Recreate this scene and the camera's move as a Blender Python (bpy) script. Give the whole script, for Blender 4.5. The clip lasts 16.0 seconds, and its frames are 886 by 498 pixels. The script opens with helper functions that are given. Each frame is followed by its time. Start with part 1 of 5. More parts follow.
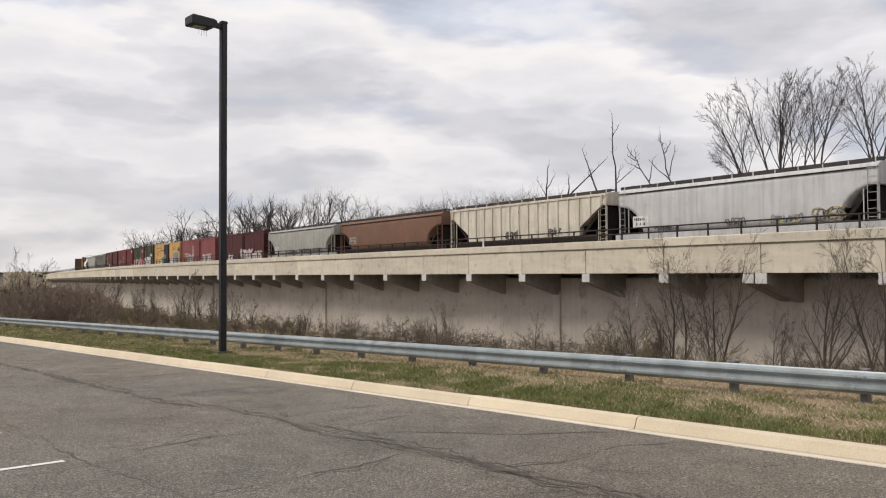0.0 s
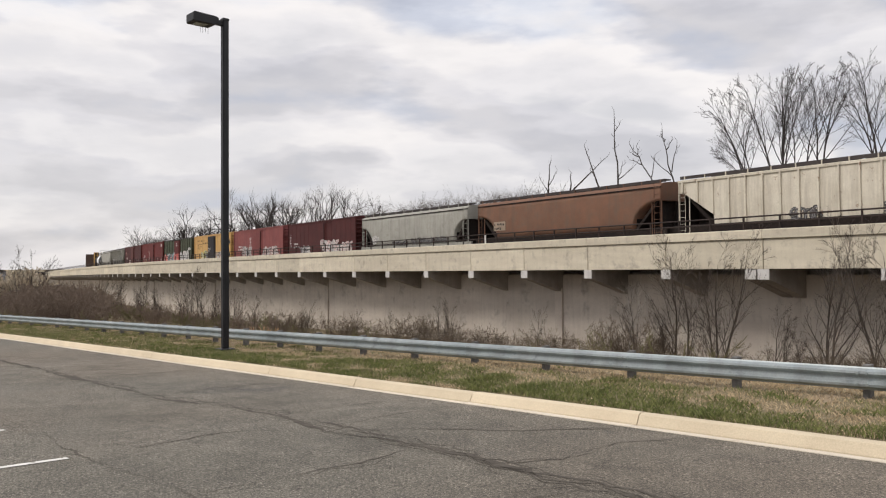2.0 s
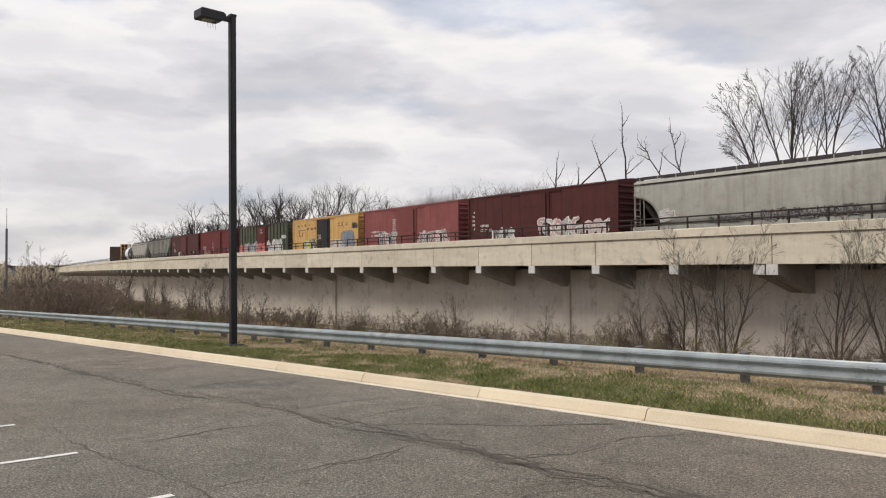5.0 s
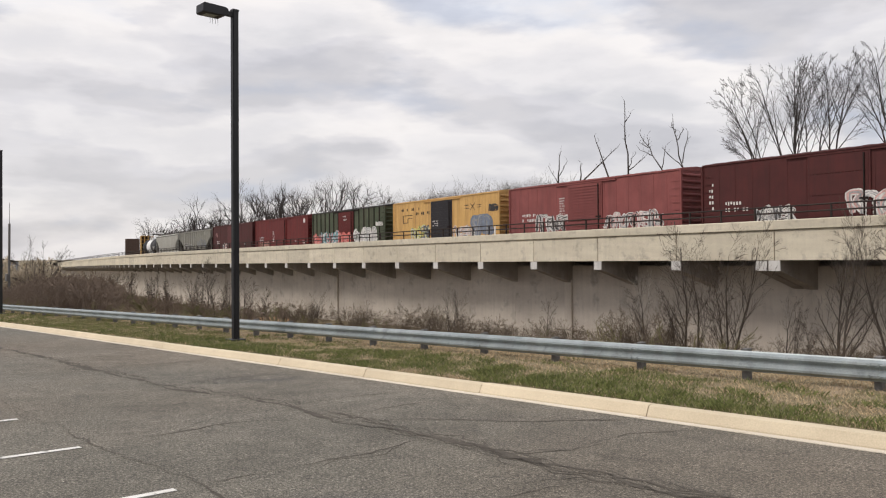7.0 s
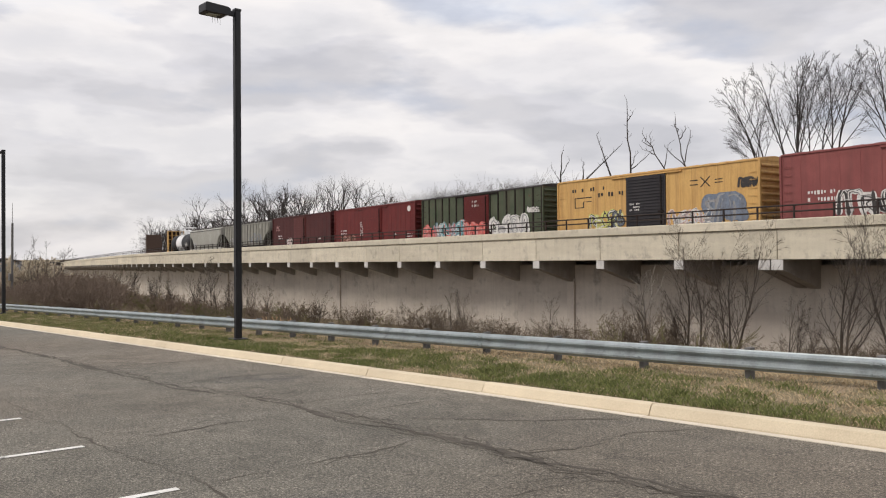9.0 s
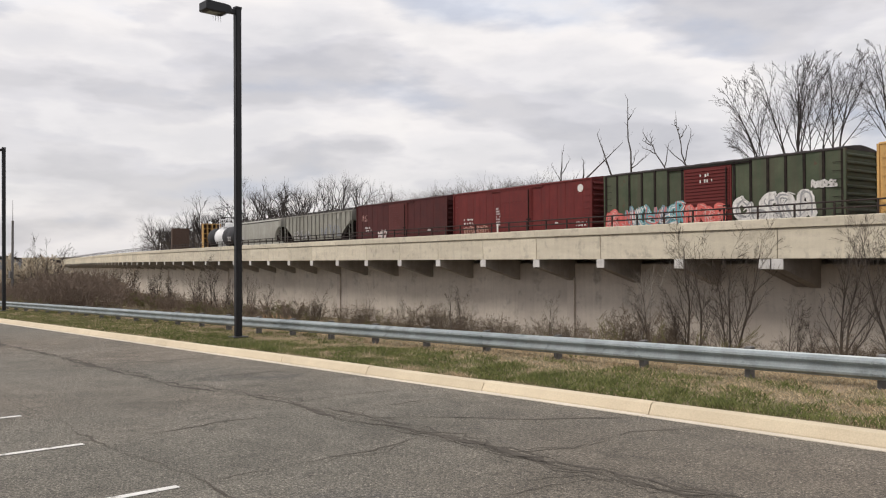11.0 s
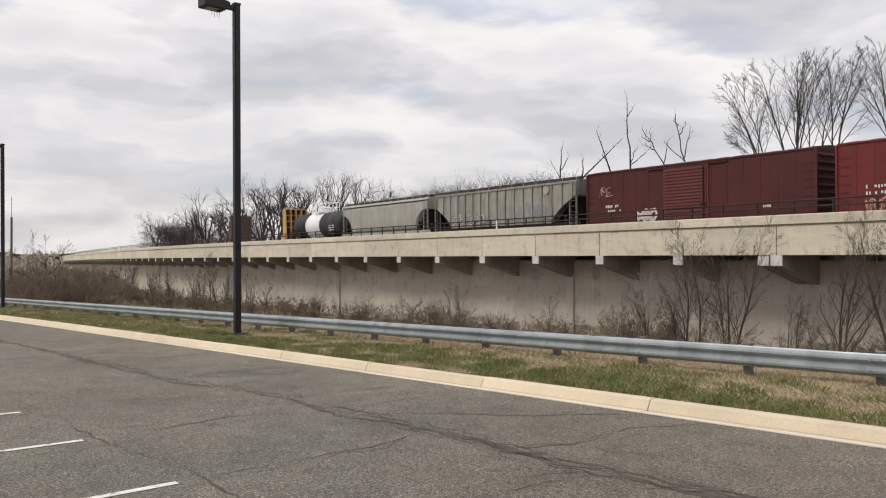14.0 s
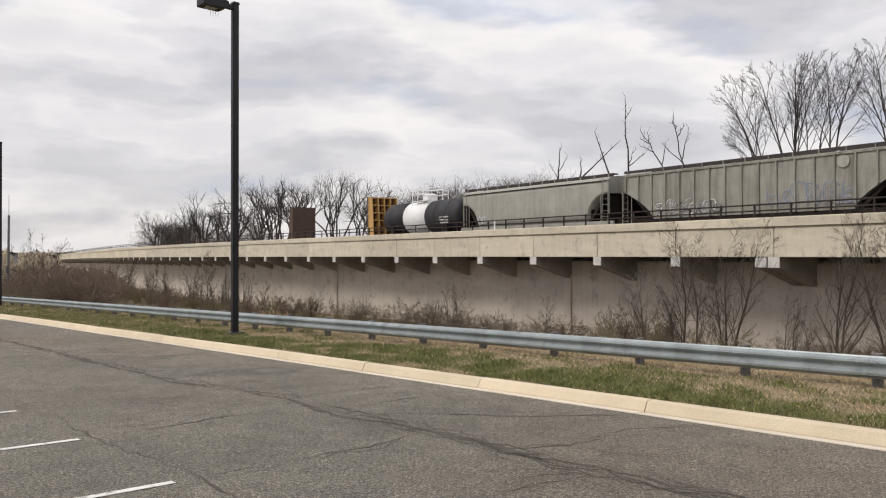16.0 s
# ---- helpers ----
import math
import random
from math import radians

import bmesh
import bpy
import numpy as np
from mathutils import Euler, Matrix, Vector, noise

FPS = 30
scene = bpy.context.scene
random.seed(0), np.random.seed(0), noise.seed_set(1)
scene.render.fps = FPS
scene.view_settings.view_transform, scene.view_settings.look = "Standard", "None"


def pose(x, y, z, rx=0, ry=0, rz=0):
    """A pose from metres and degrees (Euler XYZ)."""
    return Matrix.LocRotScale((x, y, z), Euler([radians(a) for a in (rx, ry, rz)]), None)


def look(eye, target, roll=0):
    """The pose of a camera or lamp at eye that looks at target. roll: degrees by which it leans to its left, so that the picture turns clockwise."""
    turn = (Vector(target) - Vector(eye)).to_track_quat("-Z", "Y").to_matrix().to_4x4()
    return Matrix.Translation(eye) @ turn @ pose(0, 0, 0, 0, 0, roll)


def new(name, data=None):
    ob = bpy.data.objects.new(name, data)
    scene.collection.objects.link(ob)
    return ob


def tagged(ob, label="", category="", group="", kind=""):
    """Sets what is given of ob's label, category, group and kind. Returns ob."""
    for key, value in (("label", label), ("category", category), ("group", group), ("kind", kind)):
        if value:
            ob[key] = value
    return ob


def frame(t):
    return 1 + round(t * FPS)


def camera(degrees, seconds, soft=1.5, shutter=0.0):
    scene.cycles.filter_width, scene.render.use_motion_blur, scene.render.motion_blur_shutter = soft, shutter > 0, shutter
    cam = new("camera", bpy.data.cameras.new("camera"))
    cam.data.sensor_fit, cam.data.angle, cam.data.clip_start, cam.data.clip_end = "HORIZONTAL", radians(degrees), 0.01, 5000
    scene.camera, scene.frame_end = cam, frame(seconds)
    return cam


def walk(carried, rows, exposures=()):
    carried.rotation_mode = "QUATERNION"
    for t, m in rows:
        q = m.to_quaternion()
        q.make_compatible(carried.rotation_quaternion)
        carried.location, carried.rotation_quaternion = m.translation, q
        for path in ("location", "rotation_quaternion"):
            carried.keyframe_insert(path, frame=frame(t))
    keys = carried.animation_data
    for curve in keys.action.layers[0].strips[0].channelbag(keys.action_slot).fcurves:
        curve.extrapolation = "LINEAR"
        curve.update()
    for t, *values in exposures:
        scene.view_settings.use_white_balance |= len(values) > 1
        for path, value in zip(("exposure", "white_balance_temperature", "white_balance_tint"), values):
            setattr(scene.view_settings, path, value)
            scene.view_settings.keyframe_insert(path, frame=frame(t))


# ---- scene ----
# ---- camera: a hand-held view that stands still and turns a little ----
EYE = (0.0, 0.0, 1.75)
cam = camera(58.5, 16.0, soft=1.15)
TURNS = [  # seconds, tilt, lean, heading
    (0.0, 91.333, -0.231, 46.823), (0.5, 91.311, -0.262, 46.879), (1.0, 91.223, -0.366, 46.951),
    (1.5, 91.214, -0.332, 46.967), (2.0, 91.097, -0.362, 46.974), (2.5, 90.949, -0.513, 47.157),
    (3.0, 90.797, -0.571, 47.403), (3.5, 90.774, -0.52, 47.522), (4.0, 90.806, -0.48, 47.518),
    (6.5, 90.583, -0.324, 47.615), (7.0, 90.454, -0.313, 47.67), (7.5, 90.433, -0.213, 47.646),
    (8.0, 90.538, -0.102, 47.605), (8.5, 90.505, -0.261, 47.759), (9.0, 90.4, -0.35, 47.838),
    (11.5, 90.249, -0.219, 47.868), (12.0, 90.19, -0.291, 47.942), (12.5, 90.222, -0.249, 47.879),
    (13.0, 90.238, -0.2, 47.791), (13.5, 90.17, -0.173, 47.731), (14.0, 90.04, -0.211, 47.795),
    (14.5, 90.003, -0.29, 47.86), (15.0, 90.05, -0.238, 47.813), (15.5, 90.083, -0.153, 47.786),
    (16.0, 90.066, 0.048, 47.634)]
walk(cam, [(t, pose(*EYE, rx, 0, rz) @ pose(0, 0, 0, 0, 0, lean)) for t, rx, lean, rz in TURNS],
     exposures=[(0.0, 0.0, 6600, 12), (16.0, 0.0, 6600, 12)])

# ---- daylight: a bright overcast sky, a veiled sun behind the camera ----
SUN_FROM = Vector((-0.25, -0.66, 0.84)).normalized()
world = bpy.data.worlds.new("overcast_sky")
scene.world = world
world.use_nodes = True
wn, wl = world.node_tree.nodes, world.node_tree.links
wn.clear()
w_out = wn.new("ShaderNodeOutputWorld")
w_bg = wn.new("ShaderNodeBackground")
w_sky = wn.new("ShaderNodeTexSky")
w_sky.sky_type, w_sky.sun_disc = "NISHITA", False
w_sky.sun_elevation = math.asin(SUN_FROM.z)
w_sky.sun_rotation = math.atan2(SUN_FROM.x, SUN_FROM.y)
w_tc = wn.new("ShaderNodeTexCoord")
w_half = wn.new("ShaderNodeValue")
w_half.outputs[0].default_value = 0.5


def sky_noise(stretch, shift, scale, detail, rough, distort=0.0):
    mp = wn.new("ShaderNodeMapping")
    mp.inputs["Scale"].default_value = stretch
    mp.inputs["Location"].default_value = shift
    mp.inputs["Rotation"].default_value = (0, 0, radians(-47))
    no = wn.new("ShaderNodeTexNoise")
    no.inputs["Scale"].default_value, no.inputs["Detail"].default_value = scale, detail
    no.inputs["Roughness"].default_value, no.inputs["Distortion"].default_value = rough, distort
    wl.new(w_tc.outputs["Generated"], mp.inputs["Vector"])
    wl.new(mp.outputs["Vector"], no.inputs["Vector"])
    return no.outputs["Fac"]


def world_ramp(fac, stops):
    ra = wn.new("ShaderNodeValToRGB")
    ra.color_ramp.interpolation = "EASE"
    while len(ra.color_ramp.elements) < len(stops):
        ra.color_ramp.elements.new(0.5)
    for el, (p, c) in zip(ra.color_ramp.elements, stops):
        el.position, el.color = p, (*c, 1)
    wl.new(fac, ra.inputs["Fac"])
    return ra.outputs["Color"]


def world_mix(kind, fac, a, b):
    mi = wn.new("ShaderNodeMix")
    mi.data_type, mi.blend_type = "RGBA", kind
    for s, v in ((mi.inputs[0], fac), (mi.inputs[6], a), (mi.inputs[7], b)):
        if isinstance(v, bpy.types.NodeSocket):
            wl.new(v, s)
        elif isinstance(v, float):
            s.default_value = v
        else:
            s.default_value = (*v, 1)
    return mi.outputs[2]


def world_math(kind, a, b):
    ma = wn.new("ShaderNodeMath")
    ma.operation = kind
    wl.new(a, ma.inputs[0])
    wl.new(b, ma.inputs[1])
    return ma.outputs[0]


# cloud banks: pale where thin, white, then grey where thick; their tops catch the light, their undersides are dull
BANK, BANK_AT = (1.35, 1.35, 4.3), (8.2, 0.7, 10.4)
thick = sky_noise(BANK, BANK_AT, 2.3, 9, 0.47, 0.0)
above = sky_noise(BANK, (BANK_AT[0], BANK_AT[1], BANK_AT[2] + 0.19), 2.3, 9, 0.47, 0.0)
bank = world_ramp(thick, [(0.37, (0.72, 0.765, 0.86)), (0.485, (0.91, 0.895, 0.90)), (0.57, (0.82, 0.815, 0.84)), (0.69, (0.65, 0.66, 0.70))])
relief = world_ramp(world_math("ADD", world_math("SUBTRACT", thick, above), w_half.outputs[0]), [(0.425, (0.81, 0.815, 0.83)), (0.5, (0.95, 0.95, 0.955)), (0.57, (1.12, 1.11, 1.08))])
wisp = world_ramp(sky_noise((1.5, 1.5, 4.4), (0.2, 5.0, 2.0), 5.5, 8, 0.55, 0.1),
                  [(0.34, (0.90, 0.905, 0.915)), (0.62, (1.0, 1.0, 1.0))])
# an overcast sky is brightest overhead
w_dir = wn.new("ShaderNodeSeparateXYZ")
wl.new(w_tc.outputs["Generated"], w_dir.inputs[0])
dome = world_ramp(w_dir.outputs["Z"], [(0.0, (0.97, 0.965, 0.96)), (0.36, (1.0, 1.0, 1.0)), (0.62, (1.15, 1.15, 1.15)), (1.0, (1.3, 1.3, 1.3))])
clouds = world_mix("MULTIPLY", 0.9, world_mix("MULTIPLY", 1.0, bank, relief), wisp)
w_low = wn.new("ShaderNodeVectorMath")
w_low.operation, w_low.inputs[1].default_value = "SCALE", (0, 0, 0)
w_low.inputs["Scale"].default_value = 0.11
wl.new(w_sky.outputs["Color"], w_low.inputs[0])
sky_all = world_mix("MULTIPLY", 1.0, world_mix("MIX", 0.9, w_low.outputs["Vector"], clouds), dome)
wl.new(sky_all, w_bg.inputs["Color"])
w_bg.inputs["Strength"].default_value = 1.0
wl.new(w_bg.outputs["Background"], w_out.inputs["Surface"])

sun = new("sun", bpy.data.lights.new("sun", "SUN"))
sun.data.energy, sun.data.angle, sun.data.color = 2.0, radians(18), (1.0, 0.955, 0.895)
sun.matrix_world = look(SUN_FROM * 60, (0, 0, 0))


# ---- materials ----
def surface(name, base, second, scale=3.0, rough=0.8, bump=0.1, fine=40.0, metal=0.0, grime=None, streak=0.0,
            spots=None, spot_cut=0.66, spot_soft=0.08, stretch=(1, 1, 1), vary=0.0, bump_size=0.01, islands=False):
    """Two-scale noise between two colours, fine relief; grime runs down in streaks; spots are a third colour in patches."""
    m = bpy.data.materials.new(name)
    m.use_nodes = True
    nt = m.node_tree
    n, l = nt.nodes, nt.links
    bs = n["Principled BSDF"]
    bs.inputs["Roughness"].default_value, bs.inputs["Metallic"].default_value = rough, metal
    bs.inputs["Specular IOR Level"].default_value = 0.35
    tc = n.new("ShaderNodeTexCoord")
    info = n.new("ShaderNodeObjectInfo")
    shift = n.new("ShaderNodeVectorMath")
    shift.operation = "MULTIPLY_ADD"
    l.new(info.outputs["Random"], shift.inputs[0])
    shift.inputs[1].default_value = (37.0, 17.0, 5.0)
    l.new(tc.outputs["Object"], shift.inputs[2])

    def tex(sc, detail, st, ro=0.6):
        mp = n.new("ShaderNodeMapping")
        mp.inputs["Scale"].default_value = st
        l.new(shift.outputs[0], mp.inputs["Vector"])
        no = n.new("ShaderNodeTexNoise")
        no.inputs["Scale"].default_value, no.inputs["Detail"].default_value = sc, detail
        no.inputs["Roughness"].default_value = ro
        l.new(mp.outputs["Vector"], no.inputs["Vector"])
        return no.outputs["Fac"]

    def rng(fac, a, b, lo=0.0, hi=1.0):
        r = n.new("ShaderNodeMapRange")
        r.inputs["From Min"].default_value, r.inputs["From Max"].default_value = a, b
        r.inputs["To Min"].default_value, r.inputs["To Max"].default_value = lo, hi
        l.new(fac, r.inputs["Value"])
        return r.outputs["Result"]

    def mix(fac, a, b, kind="MIX"):
        mi = n.new("ShaderNodeMix")
        mi.data_type, mi.blend_type = "RGBA", kind
        for s, v in ((mi.inputs[0], fac), (mi.inputs[6], a), (mi.inputs[7], b)):
            if isinstance(v, bpy.types.NodeSocket):
                l.new(v, s)
            elif isinstance(v, (int, float)):
                s.default_value = v
            else:
                s.default_value = (*v, 1)
        return mi.outputs[2]

    col = mix(rng(tex(scale, 5, stretch), 0.32, 0.68), base, second)
    grain = tex(fine, 4, (1, 1, 1))
    col = mix(0.5, col, mix(rng(grain, 0.25, 0.75), (0.72, 0.72, 0.72), (1.22, 1.22, 1.22)), "MULTIPLY")
    if grime:
        col = mix(rng(tex(1.6, 6, (1.7, 1.7, 0.10), 0.7), 0.45, 0.72, 0, streak), col, grime)
    if spots:
        col = mix(rng(tex(scale * 1.7, 8, (1, 1, 1), 0.7), spot_cut, spot_cut + spot_soft), col, spots)
    if vary or islands:
        src = info.outputs["Random"]
        if islands:
            src = n.new("ShaderNodeNewGeometry").outputs["Random Per Island"]
        col = mix(1.0, col, mix(src, (1 - vary,) * 3, (1 + vary,) * 3), "MULTIPLY")
    l.new(col, bs.inputs["Base Color"])
    if bump:
        bp = n.new("ShaderNodeBump")
        bp.inputs["Strength"].default_value, bp.inputs["Distance"].default_value = bump, bump_size
        l.new(grain, bp.inputs["Height"])
        l.new(bp.outputs["Normal"], bs.inputs["Normal"])
    return m


CONCRETE = surface("pale_concrete", (0.56, 0.50, 0.39), (0.66, 0.60, 0.47), 0.9, 0.85, 0.25, 30, grime=(0.24, 0.21, 0.17), streak=0.2, vary=0.10, stretch=(0.35, 1, 2.2), spots=(0.35, 0.31, 0.25), spot_cut=0.53, spot_soft=0.2)
WALL_CON = surface("wall_concrete", (0.45, 0.395, 0.335), (0.58, 0.52, 0.445), 0.4, 0.9, 0.3, 25, grime=(0.14, 0.125, 0.11), streak=0.18, vary=0.05, stretch=(0.5, 1, 1.5), spots=(0.2, 0.18, 0.155), spot_cut=0.55, spot_soft=0.25)
BRACKET_CON = surface("bracket_concrete", (0.52, 0.50, 0.47), (0.62, 0.60, 0.57), 1.5, 0.85, 0.2, 30, grime=(0.3, 0.28, 0.25), streak=0.3)
# bracket body: deck shade put into a darker concrete colour, with grime streaks
CORBEL_CON = surface("shaded_bracket_concrete", (0.24, 0.215, 0.185), (0.34, 0.305, 0.265), 0.9, 0.9, 0.25, 30, grime=(0.1, 0.09, 0.08), streak=0.3, vary=0.12)
# deck concrete, colour lowered to deepen the shade under the overhang
SOFFIT_CON = surface("shaded_soffit_concrete", (0.10, 0.09, 0.08), (0.17, 0.155, 0.14), 0.5, 0.95, 0.25, 25, vary=0.1)
CURB_CON = surface("curb_concrete", (0.56, 0.47, 0.335), (0.65, 0.555, 0.40), 1.2, 0.85, 0.3, 60, spots=(0.34, 0.28, 0.2), spot_cut=0.66, vary=0.05)
GUTTER_CON = surface("gutter_concrete", (0.60, 0.53, 0.42), (0.70, 0.63, 0.52), 1.5, 0.85, 0.3, 60, spots=(0.36, 0.27, 0.18), spot_cut=0.62, vary=0.05)
PAINT_W = surface("worn_white_line", (0.66, 0.64, 0.59), (0.76, 0.74, 0.70), 4, 0.7, 0.3, 60, spots=(0.26, 0.25, 0.22), spot_cut=0.56)
SOIL = surface("dry_turf_soil", (0.235, 0.19, 0.115), (0.17, 0.145, 0.08), 0.9, 0.95, 0.8, 30, bump_size=0.03, spots=(0.32, 0.25, 0.165), spot_cut=0.52)
GALV = surface("galvanized_steel", (0.27, 0.31, 0.315), (0.37, 0.405, 0.41), 1.5, 0.48, 0.1, 50, metal=0.4, grime=(0.17, 0.17, 0.16), streak=0.5, spots=(0.19, 0.215, 0.215), spot_cut=0.56, spot_soft=0.12)
POST_ST = surface("weathered_post", (0.12, 0.115, 0.11), (0.2, 0.19, 0.18), 6, 0.7, 0.2, 60, metal=0.3)
BLACK = surface("black_pole_paint", (0.012, 0.012, 0.014), (0.02, 0.02, 0.022), 2, 0.45, 0.05, 60)
RAIL_ST = surface("rusty_dark_steel", (0.022, 0.016, 0.014), (0.042, 0.028, 0.023), 3, 0.75, 0.2, 40)
BALLAST = surface("ballast_stone", (0.16, 0.15, 0.14), (0.26, 0.25, 0.23), 9, 0.95, 1.0, 30, bump_size=0.05)
BARK = surface("grey_bark", (0.042, 0.035, 0.03), (0.075, 0.062, 0.053), 3, 0.9, 0.6, 20, stretch=(1, 1, 0.3))
TWIG = surface("brown_twigs", (0.052, 0.041, 0.034), (0.088, 0.069, 0.056), 2, 0.9, 0.0, 10)
TREE_WOOD = surface("dark_tree_limbs", (0.034, 0.029, 0.027), (0.058, 0.048, 0.043), 2, 0.9, 0.0, 10)
SAPLING = surface("sapling_bark", (0.055, 0.043, 0.035), (0.105, 0.083, 0.067), 2, 0.9, 0.0, 10)
PALE_BARK = surface("pale_sapling_bark", (0.34, 0.31, 0.27), (0.46, 0.42, 0.37), 2, 0.9, 0.0, 10)
WEED = surface("dry_weeds", (0.18, 0.155, 0.078), (0.13, 0.128, 0.055), 0.5, 0.9, 0.0, 10)
BUSHY = surface("dark_brush_twigs", (0.10, 0.077, 0.055), (0.17, 0.13, 0.092), 2, 0.9, 0.0, 10)
SPROUT = surface("fresh_green_grass", (0.085, 0.125, 0.035), (0.15, 0.19, 0.06), 2, 0.85, 0.0, 10)
TUFT = surface("orange_dead_grass", (0.42, 0.27, 0.15), (0.55, 0.37, 0.22), 2, 0.9, 0.0, 10)
TAN = surface("tan_scrub", (0.50, 0.42, 0.31), (0.60, 0.52, 0.40), 0.5, 0.9, 0.0, 10)
SHED = surface("grey_metal_siding", (0.30, 0.31, 0.33), (0.36, 0.37, 0.39), 0.5, 0.6, 0.1, 10)
BRUSH = surface("brush_twigs", (0.145, 0.108, 0.082), (0.235, 0.178, 0.135), 2, 0.9, 0.0, 10)


def asphalt():
    """Worn asphalt: stone speckle at two sizes, broad stains, and a net of dark wandering cracks."""
    m = surface("old_asphalt", (0.124, 0.111, 0.090), (0.186, 0.166, 0.135), 0.22, 0.88, 0.9, 55, bump_size=0.02, spots=(0.105, 0.095, 0.083), spot_cut=0.58)
    n, l = m.node_tree.nodes, m.node_tree.links
    bs = n["Principled BSDF"]
    src = bs.inputs["Base Color"].links[0].from_socket
    tc = n.new("ShaderNodeTexCoord")

    def noise_tex(scale, detail, out="Fac"):
        no = n.new("ShaderNodeTexNoise")
        no.inputs["Scale"].default_value, no.inputs["Detail"].default_value = scale, detail
        l.new(tc.outputs["Object"], no.inputs["Vector"])
        return no.outputs[out]

    def ranged(v, a, b, lo, hi):
        r = n.new("ShaderNodeMapRange")
        for key, val in (("From Min", a), ("From Max", b), ("To Min", lo), ("To Max", hi)):
            r.inputs[key].default_value = val
        l.new(v, r.inputs["Value"])
        return r.outputs["Result"]

    def times(col, fac):
        mi = n.new("ShaderNodeMix")
        mi.data_type, mi.blend_type = "RGBA", "MULTIPLY"
        mi.inputs[0].default_value = 1.0
        l.new(col, mi.inputs[6])
        l.new(fac, mi.inputs[7])
        return mi.outputs[2]

    tint = n.new("ShaderNodeValToRGB")
    tint.color_ramp.elements[0].position, tint.color_ramp.elements[0].color = 0.38, (1.045, 0.99, 0.945, 1)
    tint.color_ramp.elements[1].position, tint.color_ramp.elements[1].color = 0.62, (0.975, 1.0, 1.0, 1)
    l.new(noise_tex(0.11, 4), tint.inputs["Fac"])
    col = times(src, tint.outputs["Color"])
    col = times(col, ranged(noise_tex(1.7, 7), 0.35, 0.68, 0.86, 1.12))
    col = times(col, ranged(noise_tex(38, 2), 0.36, 0.66, 0.62, 1.40))
    col = times(col, ranged(noise_tex(75, 1), 0.38, 0.74, 0.70, 1.75))
    # pale stones worn out of the binder
    grit = n.new("ShaderNodeTexVoronoi")
    grit.inputs["Scale"].default_value = 85
    l.new(tc.outputs["Object"], grit.inputs["Vector"])
    pick = n.new("ShaderNodeSeparateColor")
    l.new(grit.outputs["Color"], pick.inputs["Color"])
    col = times(col, ranged(pick.outputs[0], 0.80, 0.97, 0.96, 1.65))
    for scale, warp, width, seed, dark in ((0.33, 1.3, 0.007, 4.0, 0.84), (0.8, 0.6, 0.010, 9.0, 0.88)):
        add = n.new("ShaderNodeVectorMath")
        add.operation = "MULTIPLY_ADD"
        l.new(noise_tex(0.9, 6, "Color"), add.inputs[0])
        add.inputs[1].default_value = (warp, warp, 0)
        mv = n.new("ShaderNodeVectorMath")
        mv.inputs[1].default_value = (seed, seed * 0.7, 0)
        l.new(tc.outputs["Object"], mv.inputs[0])
        l.new(mv.outputs[0], add.inputs[2])
        vo = n.new("ShaderNodeTexVoronoi")
        vo.feature = "DISTANCE_TO_EDGE"
        vo.inputs["Scale"].default_value = scale
        l.new(add.outputs[0], vo.inputs["Vector"])
        crack = ranged(vo.outputs["Distance"], width * 0.3, width * 2.2, dark, 1.0)
        # cracks come and go
        hide = n.new("ShaderNodeMath")
        hide.operation = "MAXIMUM"
        l.new(crack, hide.inputs[0])
        l.new(ranged(noise_tex(0.30 + seed * 0.02, 3), 0.44, 0.56, 0.0, 1.0), hide.inputs[1])
        col = times(col, hide.outputs[0])
    l.new(col, bs.inputs["Base Color"])
    return m


ASPHALT = asphalt()


# ---- mesh helpers ----
def link_mesh(name, bm, material):
    me = bpy.data.meshes.new(name)
    bm.normal_update()
    bm.to_mesh(me)
    bm.free()
    me.materials.append(material)
    return new(name, me)


LOOSE = ("graffiti", "lettering", "splice_bolts", "bird_spikes", "roof_rib", "walk_bracket", "rib", "plank", "ladder", "handrail")


def part(name, bm, material, parent, label=""):
    ob = link_mesh(name, bm, material)
    ob.parent = parent
    return tagged(ob, label, kind="stuff" if name in LOOSE else "")


def again(ob, name, parent, m):
    """Another piece on the same mesh."""
    o = new(name, ob.data)
    o.parent, o.matrix_basis = parent, m
    return o


def empty(name, label, category, group="", kind="", m=None):
    ob = new(name)
    if m is not None:
        ob.matrix_basis = m
    return tagged(ob, label, category, group, kind)


def box(bm, x0, x1, y0, y1, z0, z1, m=None):
    vs = [bm.verts.new((x, y, z)) for x in (x0, x1) for y in (y0, y1) for z in (z0, z1)]
    for f in ((0, 1, 3, 2), (4, 6, 7, 5), (0, 4, 5, 1), (2, 3, 7, 6), (0, 2, 6, 4), (1, 5, 7, 3)):
        bm.faces.new([vs[i] for i in f])
    if m is not None:
        bmesh.ops.transform(bm, matrix=m, verts=vs)
    return vs


def boxes(*specs):
    bm = bmesh.new()
    for s in specs:
        box(bm, *s)
    return bm


